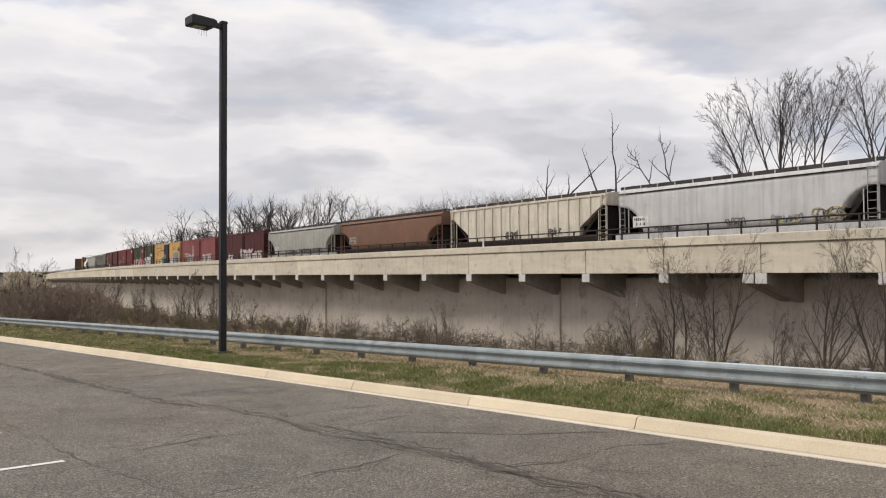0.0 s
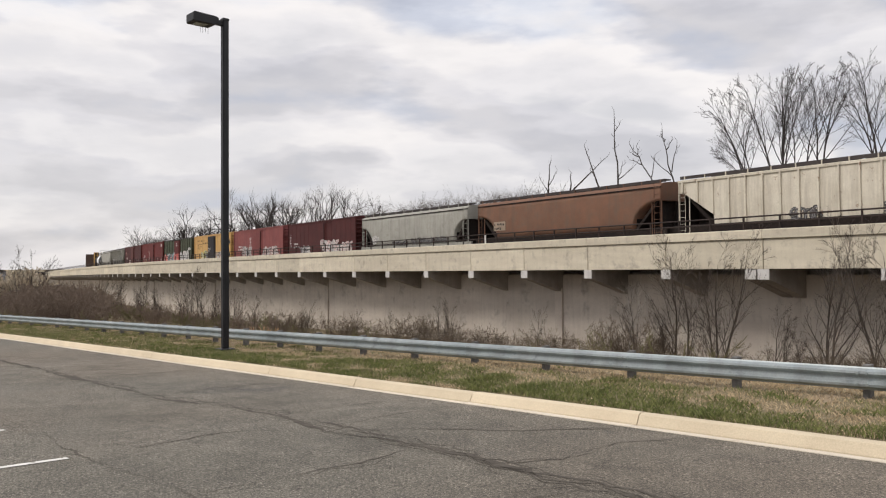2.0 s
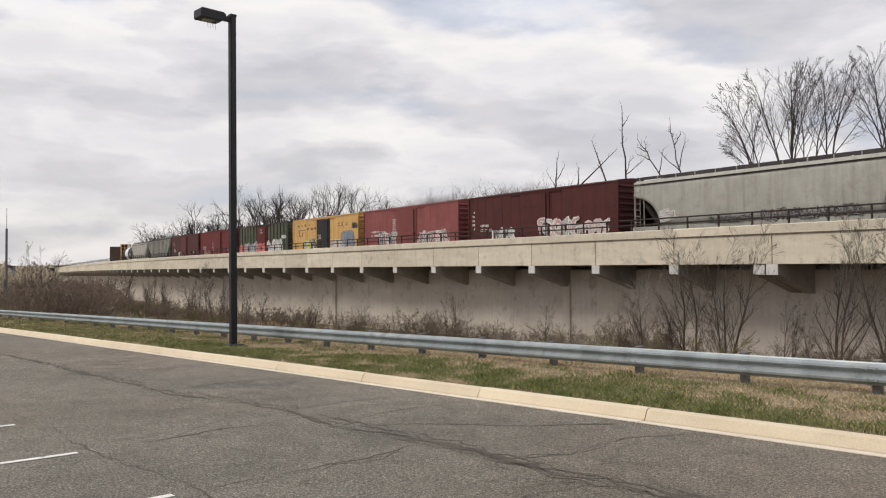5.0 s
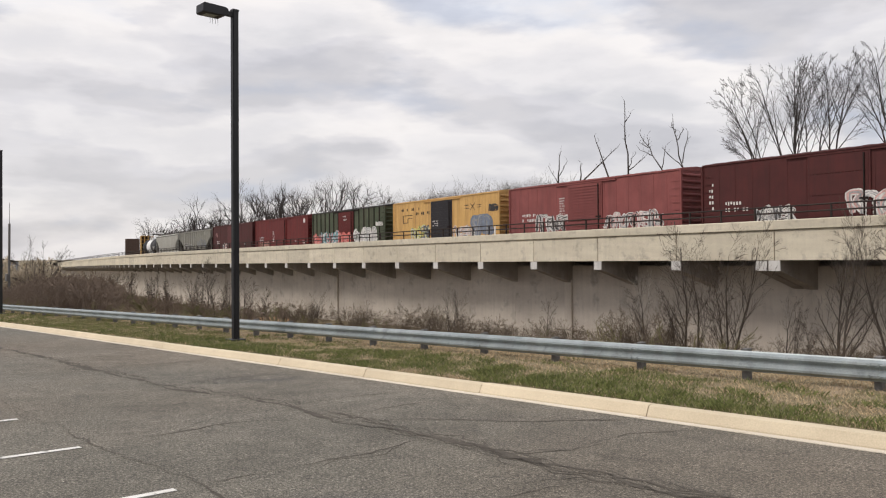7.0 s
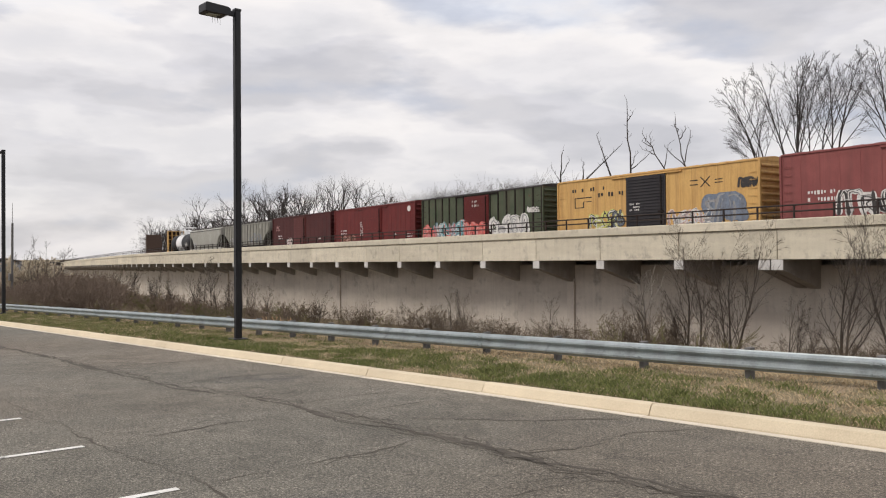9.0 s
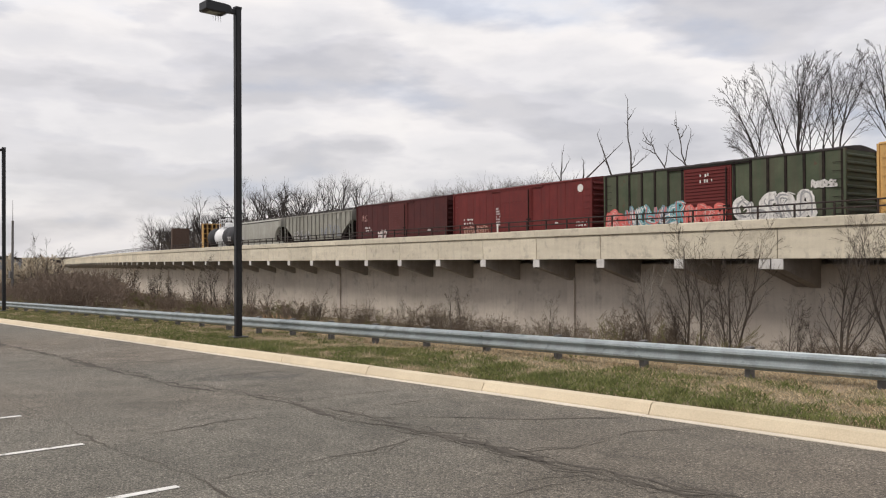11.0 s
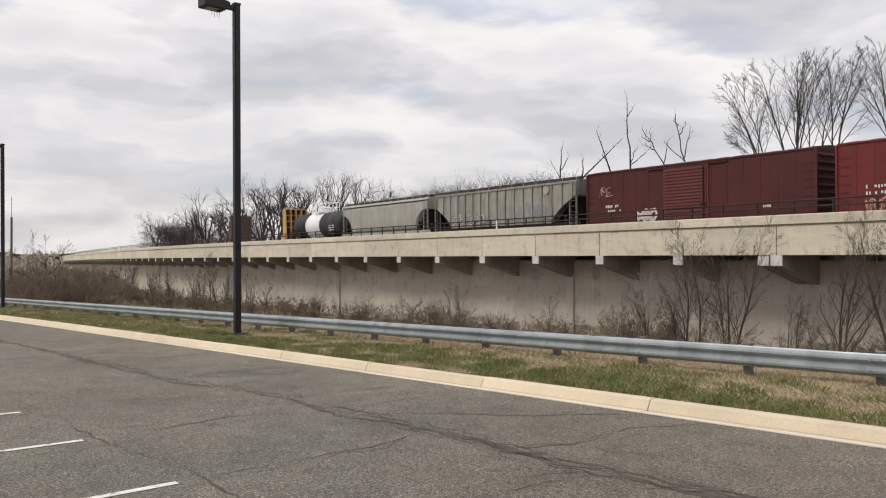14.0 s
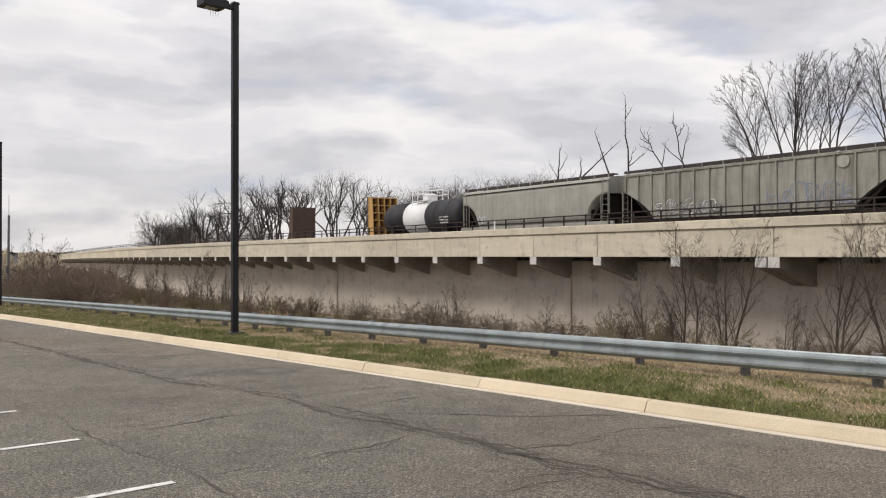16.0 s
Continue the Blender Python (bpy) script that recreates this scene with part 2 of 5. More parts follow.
def prism(bm, outline, axis, a, b):
    """Extrude a 2D outline along x (outline in y, z), y (x, z) or z (x, y) from a to b."""
    def at(p, q):
        return {"x": (q, p[0], p[1]), "y": (p[0], q, p[1]), "z": (p[0], p[1], q)}[axis]
    lo = [bm.verts.new(at(p, a)) for p in outline]
    hi = [bm.verts.new(at(p, b)) for p in outline]
    k = len(outline)
    for i in range(k):
        bm.faces.new((lo[i], lo[(i + 1) % k], hi[(i + 1) % k], hi[i]))
    bm.faces.new(lo[::-1])
    bm.faces.new(hi)
    bmesh.ops.recalc_face_normals(bm, faces=bm.faces)
    return bm


def tube(bm, p, q, r, r2=None, sides=8, caps=True):
    p, q = Vector(p), Vector(q)
    r2 = r if r2 is None else r2
    ax = (q - p).normalized()
    u = ax.orthogonal().normalized()
    v = ax.cross(u)
    rings = []
    for c, rad in ((p, r), (q, r2)):
        rings.append([bm.verts.new(c + (u * math.cos(2 * math.pi * i / sides) + v * math.sin(2 * math.pi * i / sides)) * rad) for i in range(sides)])
    for i in range(sides):
        bm.faces.new((rings[0][i], rings[0][(i + 1) % sides], rings[1][(i + 1) % sides], rings[1][i]))
    if caps:
        bm.faces.new(rings[0][::-1])
        bm.faces.new(rings[1])


def bevelled(bm, w, seg=1):
    bmesh.ops.bevel(bm, geom=list(bm.edges), offset=w, segments=seg, affect="EDGES", clamp_overlap=True)
    return bm


def smooth(ob):
    for p in ob.data.polygons:
        p.use_smooth = True
    return ob


# ---- the lie of the land: the car park falls gently to the kerb and along it ----
def lot_z(x, y):
    return 0.026 * max(-120.0, min(60.0, x)) - 0.0227 * max(-60.0, min(16.0, y))


def land_z(x, y):
    z = lot_z(x, y) + 0.15 + 0.07 * min(1.0, max(0.0, (y - 9.1) / 2.5))
    if y > 12.2:
        f = min(1.0, (y - 12.2) / 14.0)
        z -= 3.3 * f * f * (3 - 2 * f)
    return z + 0.05 * noise.noise(Vector((x * 0.4, y * 0.4, 0)))


CURB_Y = 8.85
SLOPE = -math.degrees(math.atan(0.026))


def lot_pose(x, y, up=0.0):
    """A pose on the car park's plane, local x along the kerb."""
    return Matrix.Translation((x, y, lot_z(x, y) + up)) @ pose(0, 0, 0, 0, SLOPE, 0)


def sheet(name, xs, ys, fz, material, label, category):
    bm = bmesh.new()
    g = [[bm.verts.new((x, y, fz(x, y))) for x in xs] for y in ys]
    for j in range(len(ys) - 1):
        for i in range(len(xs) - 1):
            bm.faces.new((g[j][i], g[j][i + 1], g[j + 1][i + 1], g[j + 1][i]))
    return tagged(smooth(link_mesh(name, bm, material)), label, category, kind="structure")


def spread(a, b, n):
    return [a + (b - a) * i / n for i in range(n + 1)]


GX = [-2500, -1200, -600, -350, -250, -180] + spread(-150, 30, 150) + [40, 60, 90, 140, 250, 600, 1500, 2500]
GY = [-2500, -900, -300, -100, -30, 0, 8.0, 8.9] + spread(9.25, 16, 24) + spread(17, 30, 13) + [34, 38, 44, 52, 64, 90, 140, 250, 600, 1300, 2500]
sheet("ground", GX, GY, lambda x, y: land_z(x, y) - (0.45 if y < 9.0 else 0.0), SOIL, "sloping verge of dry and green turf beside the car park", "ground")

# dark sheet added so the bank throws less light up at the wall
BANK_COVER = surface("leaf_litter", (0.09, 0.066, 0.044), (0.14, 0.105, 0.07), 1.6, 0.95, 0.8, 35, bump_size=0.03, spots=(0.15, 0.115, 0.075), spot_cut=0.6)
sheet("leaf_litter", spread(-150, 30, 120), spread(14.6, 44, 36), lambda x, y: land_z(x, y) + 0.015 + 0.03 * noise.noise(Vector((x, y, 4.0))) - 0.06 * (y < 14.7 or y > 43.5), BANK_COVER,
      "brown ground cover on the bank, added dark to cut bounce light on the viaduct", "leaf litter")

lot = sheet("parking_lot", [-400, -200] + spread(-120, 30, 75) + [60, 120], [-60, -30, -10] + spread(-6, CURB_Y - 0.17, 20), lot_z, ASPHALT,
            "grey cracked asphalt of a worn car park", "asphalt")


# ---- kerb, cast in lengths ----
def build_kerb():
    kerb = empty("curb", "cream concrete kerb with a flat gutter strip", "curb", kind="structure")
    rise = [(-0.034, -0.12), (0.19, -0.12), (0.19, 0.135), (0.165, 0.15), (0.065, 0.15), (0.03, 0.135), (-0.03, 0.02), (-0.034, 0.0)]
    strip = [(-0.20, -0.12), (-0.066, -0.12), (-0.066, 0.004), (-0.072, 0.012), (-0.20, 0.014)]
    bm = bmesh.new()
    prism(bm, rise, "x", 0.006, 3.044)
    first = part("curb_stone", bm, CURB_CON, kerb)
    bm = bmesh.new()
    prism(bm, strip, "x", 0.004, 3.046)
    gutter = part("gutter_strip", bm, GUTTER_CON, kerb, "pale flat concrete gutter strip")
    for i in range(46):
        m = lot_pose(-118.65 + 3.05 * i, CURB_Y, random.uniform(-0.004, 0.004))
        if i == 0:
            first.matrix_basis = gutter.matrix_basis = m
        else:
            again(first, "curb_stone", kerb, m)
            again(gutter, "gutter_strip", kerb, m)
    return kerb


build_kerb()


# ---- guardrail ----
def build_guardrail():
    rail = empty("guardrail", "galvanized W-beam guardrail on dark posts along the verge", "guardrail")
    y0 = 11.60
    # corrugated beam, open at the back: a folded strip with thickness
    wave = [(0.0, 0.0), (-0.012, 0.02), (-0.075, 0.052), (-0.08, 0.085), (-0.012, 0.135), (-0.008, 0.156), (-0.012, 0.177), (-0.08, 0.227), (-0.075, 0.26), (-0.012, 0.292), (0.0, 0.312)]
    back = [(y + 0.006, z) for y, z in reversed(wave)]
    bm = bmesh.new()
    prism(bm, wave + back, "x", 0.0, 3.86)
    beam = part("rail_beam", bm, GALV, rail, "ribbed grey steel beam")
    bm = boxes((-0.05, 0.05, 0.05, 0.2, -0.75, 0.335), (-0.05, 0.05, 0.01, 0.05, 0.02, 0.29))
    bevelled(bm, 0.008)
    post = part("post", bm, POST_ST, rail)
    bm = bmesh.new()
    tube(bm, (0, -0.1, 0), (0, -0.07, 0), 0.02, sides=6)
    bolt = part("bolt", bm, GALV, rail)
    for i in range(-31, 8):
        x = -4.00 + 3.81 * i
        z = lot_z(x, y0) + 0.15 + 0.215
        mb = Matrix.Translation((x, y0, z)) @ pose(0, 0, 0, 0, SLOPE, 0)
        if i == -31:
            beam.matrix_basis = mb
        else:
            again(beam, "rail_beam", rail, mb @ pose(0, -0.004 * (i % 2), 0))
        for dx, dz in ((-0.06, 0.08), (0.06, 0.08), (-0.06, 0.235), (0.06, 0.235)):
            if i == -31 and dx < 0 and dz < 0.1:
                bolt.matrix_basis = mb @ pose(dx, 0, dz)
            else:
                again(bolt, "bolt", rail, mb @ pose(dx, 0, dz))
        for k in (0, 1):
            xp = x + 1.905 * k
            mp = Matrix.Translation((xp, y0 + 0.01, lot_z(xp, y0) + 0.15 + 0.215))
            if i == -31 and k == 0:
                post.matrix_basis = mp
            else:
                again(post, "post", rail, mp)


build_guardrail()


# ---- car park lines ----
def build_line(x):
    bm = boxes((-0.045, 0.045, 0.0, 5.4, 0.0, 0.004))
    ob = link_mesh("parking_line", bm, PAINT_W)
    ob.matrix_basis = Matrix.Translation((x, -2.55, lot_z(x, -2.55) + 0.004)) @ pose(0, 0, 0, -1.3, SLOPE, 0)
    tagged(ob, "worn white painted bay line on the asphalt", "parking line", "bay lines", "structure")


for bay in (-13.8, -11.39, -8.94, -6.53, -4.1):
    build_line(bay)


# ---- lamp posts ----
LENS = bpy.data.materials.new("lamp_lens")
LENS.use_nodes = True
LENS.node_tree.nodes["Principled BSDF"].inputs["Base Color"].default_value = (0.30, 0.33, 0.29, 1)
LENS.node_tree.nodes["Principled BSDF"].inputs["Roughness"].default_value = 0.15


def build_lamp_post(x, y, height):
    z = land_z(x, y)
    lamp = empty("street_lamp", "black square steel lamp post with a shoebox head", "street lamp", "car park lamps", m=Matrix.Translation((x, y, z)) @ pose(0, 0, 0, 0, 0, 90))
    part("base_plate", bevelled(boxes((-0.21, 0.21, -0.21, 0.21, -0.15, 0.06)), 0.015), BLACK, lamp)
    bm = boxes((-0.085, 0.085, -0.085, 0.085, 0.0, height))
    bmesh.ops.bevel(bm, geom=[e for e in bm.edges if abs(e.verts[0].co.z - e.verts[1].co.z) > 1], offset=0.02, segments=2, affect="EDGES")
    part("pole", bm, BLACK, lamp)
    part("cap", bevelled(boxes((-0.095, 0.095, -0.095, 0.095, height - 0.02, height + 0.05)), 0.012), BLACK, lamp)
    part("arm", bevelled(boxes((-0.46, -0.06, -0.045, 0.045, height - 0.17, height - 0.03)), 0.01), BLACK, lamp)
    bm = bmesh.new()
    prism(bm, [(-0.28, height - 0.18), (-0.40, height - 0.24), (-0.98, height - 0.24), (-1.01, height - 0.22), (-1.01, height - 0.01), (-0.97, height + 0.02), (-0.36, height + 0.0), (-0.28, height - 0.04)], "y", -0.22, 0.22)
    head = part("lamp_head", bevelled(bm, 0.012), BLACK, lamp)
    part("lens", boxes((-0.88, -0.56, -0.12, 0.12, height - 0.252, height - 0.22)), LENS, head, "pale glass lens")
    bm = bmesh.new()
    for i in range(5):
        a = (-0.5 - 0.05 * i, 0.05 * math.sin(i * 2.1), height - 0.24)
        tube(bm, a, (a[0] + 0.02, a[1] + 0.02, height - 0.46 + 0.03 * (i % 3)), 0.006, 0.003, 4)
    part("bird_spikes", bm, BLACK, head)
    return lamp


build_lamp_post(-19.88, 10.4, 9.05)
build_lamp_post(-47.25, 11.0, 8.75)

# ---- the railway viaduct: s runs along it, away to the west; local x = -s, y = inwards from the face ----
PIER = Vector((-18.006, 38.626, 0.0))
VIA = Matrix.Translation(PIER) @ pose(0, 0, 0, 0, 0, -7.921)
STEP = 6.05


def top_z(s):
    """Height of the coping: the grade falls away to the west, gently steeper."""
    return 3.40 - 0.0066 * s - 0.0000135 * max(s, 0.0) ** 2


BEND_FROM, BEND_TO, BEND = 75.0, 170.0, 0.0009


def course(s):
    """The line of the face at s: local x, y and the turn in degrees; straight, a slow bend inwards, straight again."""
    if s <= BEND_FROM:
        return -s, 0.0, 0.0
    m = min(s, BEND_TO)
    th = BEND * (m - BEND_FROM)
    x, y = BEND_FROM + math.sin(th) / BEND, (1 - math.cos(th)) / BEND
    return -(x + (s - m) * math.cos(th)), y + (s - m) * math.sin(th), -math.degrees(th)


def level_pose(s, y=0.0, z=0.0):
    cx, cy, turn = course(s)
    return Matrix.Translation((cx, cy, z)) @ pose(0, 0, 0, 0, 0, turn) @ pose(0, y, 0)


def via_pose(s, y, dz=0.0):
    """On the coping line at s, pitched with the grade."""
    a = math.degrees(math.atan2(top_z(s - 2) - top_z(s + 2), 4.0))
    return level_pose(s, y, top_z(s) + dz) @ pose(0, 0, 0, 0, -a, 0)


BAYS = range(-35, 58)


def build_viaduct():
    via = empty("viaduct", "long pale concrete railway viaduct with corbelled deck edge", "viaduct", kind="structure", m=VIA)
    h = STEP / 2
    bm = boxes((-h + 0.02, h - 0.02, 0.05, 0.33, -2.0, -0.535))
    bevelled(bm, 0.02)
    box(bm, -h + 0.02, h - 0.02, 0.13, 0.30, -0.56, -0.44)
    panel = part("panel", bm, CONCRETE, via)
    bm = bmesh.new()
    prism(bm, [(-0.05, -0.46), (-0.05, -0.04), (-0.02, 0.0), (0.5, 0.0), (0.5, -0.46)], "x", -h + 0.006, h - 0.006)
    cope = part("coping", bm, CONCRETE, via)
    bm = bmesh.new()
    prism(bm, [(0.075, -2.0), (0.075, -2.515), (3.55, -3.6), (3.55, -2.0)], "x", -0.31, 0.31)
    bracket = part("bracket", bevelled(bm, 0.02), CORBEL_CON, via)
    bracket_cap = part("bracket_end", bevelled(boxes((-0.325, 0.325, 0.045, 0.10, -2.53, -2.004)), 0.012), BRACKET_CON, via, "pale patched end face of a bracket")
    # wall ends below the deck: a gap shaped in to deepen the shade
    bm = boxes((-h + 0.008, h - 0.008, 3.4, 3.9, -12.5, -2.32))
    wall = part("wall_panel", bm, WALL_CON, via)
    bm = boxes((-0.36, 0.36, 3.22, 3.4, -12.5, -3.3))
    pilaster = part("pilaster", bevelled(bm, 0.02), WALL_CON, via)
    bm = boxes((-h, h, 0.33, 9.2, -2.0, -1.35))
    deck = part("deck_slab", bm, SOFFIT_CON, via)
    bm = boxes((-h + 0.006, h - 0.006, 9.2, 9.55, -2.0, 0.0))
    far = part("far_parapet", bm, CONCRETE, via)
    bm = boxes((-h, h, 6.0, 9.4, -12.5, -2.0))
    core = part("back_wall", bm, WALL_CON, via)
    bm = bmesh.new()
    prism(bm, [(0.9, -1.35), (1.6, -1.12), (4.8, -1.12), (6.6, -1.35)], "x", -h, h)
    bed = part("ballast_bed", bm, BALLAST, via)
    bm = bmesh.new()
    for y in (2.48, 3.92):
        box(bm, -h, h, y - 0.036, y + 0.036, -1.12, -1.08)
        box(bm, -h, h, y - 0.010, y + 0.010, -1.2, -1.12)
    rails = part("rails", bm, RAIL_ST, via)
    used = set()

    def put(ob, name, m):
        if ob in used:
            again(ob, name, via, m)
        else:
            used.add(ob)
            ob.matrix_basis = m

    for i in BAYS:
        mid, s = (i + 0.5) * STEP, i * STEP
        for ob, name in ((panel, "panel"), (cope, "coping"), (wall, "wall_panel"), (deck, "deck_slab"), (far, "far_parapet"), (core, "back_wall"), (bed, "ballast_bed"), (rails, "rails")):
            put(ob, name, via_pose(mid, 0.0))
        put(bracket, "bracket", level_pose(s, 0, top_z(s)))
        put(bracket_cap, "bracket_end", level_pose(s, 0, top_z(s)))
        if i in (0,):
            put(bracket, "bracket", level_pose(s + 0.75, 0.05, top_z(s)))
            put(bracket_cap, "bracket_end", level_pose(s + 0.75, 0.05, top_z(s)))
        if (i - 3) % 6 == 0:
            put(pilaster, "pilaster", level_pose(s, 0, top_z(s)))
    # railing on the coping
    bar = empty("railing", "rusty dark two-bar steel railing on the viaduct coping", "railing", m=VIA)
    bm = boxes((-0.038, 0.038, -0.038, 0.038, 0.0, 0.70), (-0.08, 0.08, -0.07, 0.07, 0.0, 0.02))
    post = part("post", bm, RAIL_ST, bar)
    bm = bmesh.new()
    for z in (0.67, 0.36):
        tube(bm, (-h, 0, z), (h, 0, z), 0.041, sides=8)
    rod = part("rail_bar", bm, RAIL_ST, bar)
    for i in BAYS:
        mid = (i + 0.5) * STEP
        if i == BAYS[0]:
            rod.matrix_basis = via_pose(mid, 0.27)
        else:
            again(rod, "rail_bar", bar, via_pose(mid, 0.27))
        for k in range(3):
            s = (i + k / 3 + 0.2) * STEP
            if i == BAYS[0] and k == 0:
                post.matrix_basis = via_pose(s, 0.27)
            else:
                again(post, "post", bar, via_pose(s, 0.27))


build_viaduct()


# ---- open joints and cracks in the asphalt ----
CRACK = surface("crack_fill", (0.066, 0.056, 0.044), (0.115, 0.10, 0.081), 3, 0.95, 0.5, 30)


def build_crack(points, width, seed, wander=0.05):
    rnd = random.Random(seed)
    pts = []
    for (xa, ya), (xb, yb) in zip(points, points[1:]):
        n = max(2, int(math.hypot(xb - xa, yb - ya) / 0.12))
        pts += [(xa + (xb - xa) * i / n, ya + (yb - ya) * i / n) for i in range(n)]
    pts.append(points[-1])
    bm = bmesh.new()
    last = None
    drift = Vector((0, 0))
    for i, (x, y) in enumerate(pts):
        xb, yb = pts[min(i + 1, len(pts) - 1)]
        xa, ya = pts[max(i - 1, 0)]
        t = Vector((xb - xa, yb - ya)).normalized()
        s = Vector((-t.y, t.x))
        drift = drift * 0.85 + s * rnd.gauss(0, wander * 0.5)
        w = width * (0.10 + max(0.0, noise.noise(Vector((x * 0.9, y * 0.9, seed * 0.5))) + 0.12) * 2.6 + abs(noise.noise(Vector((x * 4.0, y * 4.0, seed)))) * 0.7) * min(1, (i + 1) / 4, (len(pts) - i) / 4)
        row = []
        for k in (-1, 1):
            q = Vector((x, y)) + drift + s * k * w * rnd.uniform(0.5, 1.2)
            row.append(bm.verts.new((q.x, q.y, lot_z(q.x, q.y) + 0.004)))
        if last:
            bm.faces.new((last[0], last[1], row[1], row[0]))
        last = row
    bmesh.ops.recalc_face_normals(bm, faces=bm.faces)
    part("crack", bm, CRACK, lot)


for cid, (way, wid) in enumerate((
        ([(-34, 5.5), (-24, 5.75), (-13.2, 5.65), (-11.4, 6.0), (-9.95, 6.05), (-8.3, 5.78), (-6.6, 6.03), (-4.8, 5.76), (-3.5, 5.8), (2, 5.8), (8, 5.7)], 0.042),
        ([(-24, 3.2), (-10.9, 3.1), (-9.3, 2.97), (-7.5, 3.04), (-6.7, 3.04), (-4, 3.0)], 0.012),
        ([(-9.95, 6.1), (-10.0, 6.8), (-9.95, 7.3), (-9.8, 7.9)], 0.025), ([(-9.05, 3.3), (-9.14, 4.24), (-9.2, 4.9), (-8.6, 5.8)], 0.02),
        ([(-17.5, 5.2), (-17.3, 6.1), (-17.25, 6.9), (-17.2, 8.6)], 0.04), ([(-8.33, 5.75), (-8.7, 7.0), (-8.75, 8.1), (-8.5, 8.6)], 0.018),
        ([(-7.9, 5.8), (-7.7, 6.7), (-6.8, 7.3), (-6.0, 8.5)], 0.018), ([(-5.6, 5.8), (-5.2, 6.6), (-5.3, 7.7), (-4.9, 8.5)], 0.015),
        ([(-13.2, 5.7), (-13.6, 6.8), (-13.3, 8.4)], 0.02), ([(-6.6, 3.05), (-6.4, 4.2), (-6.65, 5.9)], 0.016), ([(-4.3, 5.7), (-4.6, 4.6), (-4.2, 3.6)], 0.014),
        ([(-22, 6.0), (-21.6, 7.4), (-21.9, 8.6)], 0.03), ([(-28, 5.6), (-27.5, 8.6)], 0.03))):
    # each crack is a braid of thin strands
    for k in range(3 if wid > 0.03 else 2):
        build_crack([(x + 0.05 * k * math.sin(3 * x + k), y + 0.06 * k * math.cos(2 * x + k)) for x, y in way], wid * (1.2 if cid == 0 else 0.75, 0.4, 0.33)[k], cid + 3 + 40 * k, 0.06 + 0.05 * k)

# the worst stretch has broken up into a band of short strands
for k in range(5):
    off = -0.02 + 0.06 * k
    build_crack([(-9.2 + 0.5 * (k % 3), 5.95 + off), (-6.6, 5.86 + off * 0.9), (-4.8, 5.80 + off), (-3.2, 5.86 + off * 0.8), (-1.2 - 0.4 * (k % 2), 5.9 + off)], 0.019, 200 + 7 * k, 0.09)


# ---- the freight train ----
STEEL_D = surface("underframe_black", (0.010, 0.007, 0.006), (0.026, 0.017, 0.013), 3, 0.92, 0.2, 30)
ROOF_D = surface("roof_dark", (0.03, 0.025, 0.024), (0.06, 0.05, 0.047), 1.2, 0.75, 0.1, 20)
WHEEL = surface("wheel_steel", (0.07, 0.05, 0.04), (0.12, 0.09, 0.075), 6, 0.6, 0.1, 40, metal=0.5)


def paint(name, base, second, grime, streak=0.5, spots=None, cut=0.68):
    return surface(name, base, second, 0.9, 0.62, 0.08, 22, grime=grime, streak=streak, spots=spots, spot_cut=cut, spot_soft=0.08 if cut > 0.6 else 0.3)


GREY_H = paint("light_grey_paint", (0.50, 0.495, 0.48), (0.58, 0.575, 0.56), (0.17, 0.15, 0.13), 0.42, (0.27, 0.245, 0.215), 0.60)
CREAM_H = paint("cream_paint", (0.57, 0.52, 0.42), (0.68, 0.63, 0.52), (0.22, 0.175, 0.13), 0.55, (0.20, 0.105, 0.055), 0.601)
BROWN_H = paint("brown_paint", (0.16, 0.08, 0.05), (0.215, 0.105, 0.063), (0.115, 0.085, 0.062), 0.65, (0.14, 0.10, 0.072), 0.5)
SAGE_H = paint("grey_green_paint", (0.31, 0.305, 0.265), (0.39, 0.38, 0.335), (0.12, 0.105, 0.09), 0.4, (0.20, 0.185, 0.155), 0.55)
SAGE_R = paint("weathered_grey_paint", (0.25, 0.245, 0.21), (0.33, 0.32, 0.275), (0.09, 0.08, 0.065), 0.8, (0.17, 0.15, 0.115), 0.55)
DKRED = paint("dark_red_paint", (0.060, 0.0115, 0.0105), (0.083, 0.016, 0.014), (0.034, 0.011, 0.009), 0.5)
PINKRED = paint("faded_red_paint", (0.215, 0.060, 0.056), (0.265, 0.08, 0.073), (0.13, 0.045, 0.042), 0.55)
RED = paint("box_red_paint", (0.12, 0.0155, 0.0145), (0.153, 0.021, 0.018), (0.08, 0.017, 0.014), 0.6)
YELLOW = paint("yellow_paint", (0.56, 0.335, 0.115), (0.63, 0.39, 0.14), (0.27, 0.14, 0.06), 0.6, (0.30, 0.13, 0.05), 0.72)
BLACKDOOR = paint("black_door_paint", (0.022, 0.02, 0.024), (0.035, 0.032, 0.036), (0.06, 0.05, 0.045), 0.4)
GREEN = paint("olive_green_paint", (0.048, 0.066, 0.036), (0.085, 0.098, 0.058), (0.07, 0.055, 0.038), 0.7, (0.10, 0.055, 0.035), 0.62)
TANKB = paint("tank_black_paint", (0.018, 0.018, 0.021), (0.03, 0.03, 0.033), (0.06, 0.055, 0.05), 0.4)
TANKW = paint("tank_white_paint", (0.80, 0.80, 0.79), (0.86, 0.86, 0.85), (0.5, 0.48, 0.45), 0.3)
WOODB = surface("weathered_brown_planks", (0.085, 0.055, 0.042), (0.125, 0.085, 0.066), 3, 0.9, 0.4, 25, stretch=(1, 1, 4))
MARKS = surface("stencil_white", (0.62, 0.60, 0.57), (0.72, 0.70, 0.66), 6, 0.7, 0, 30)
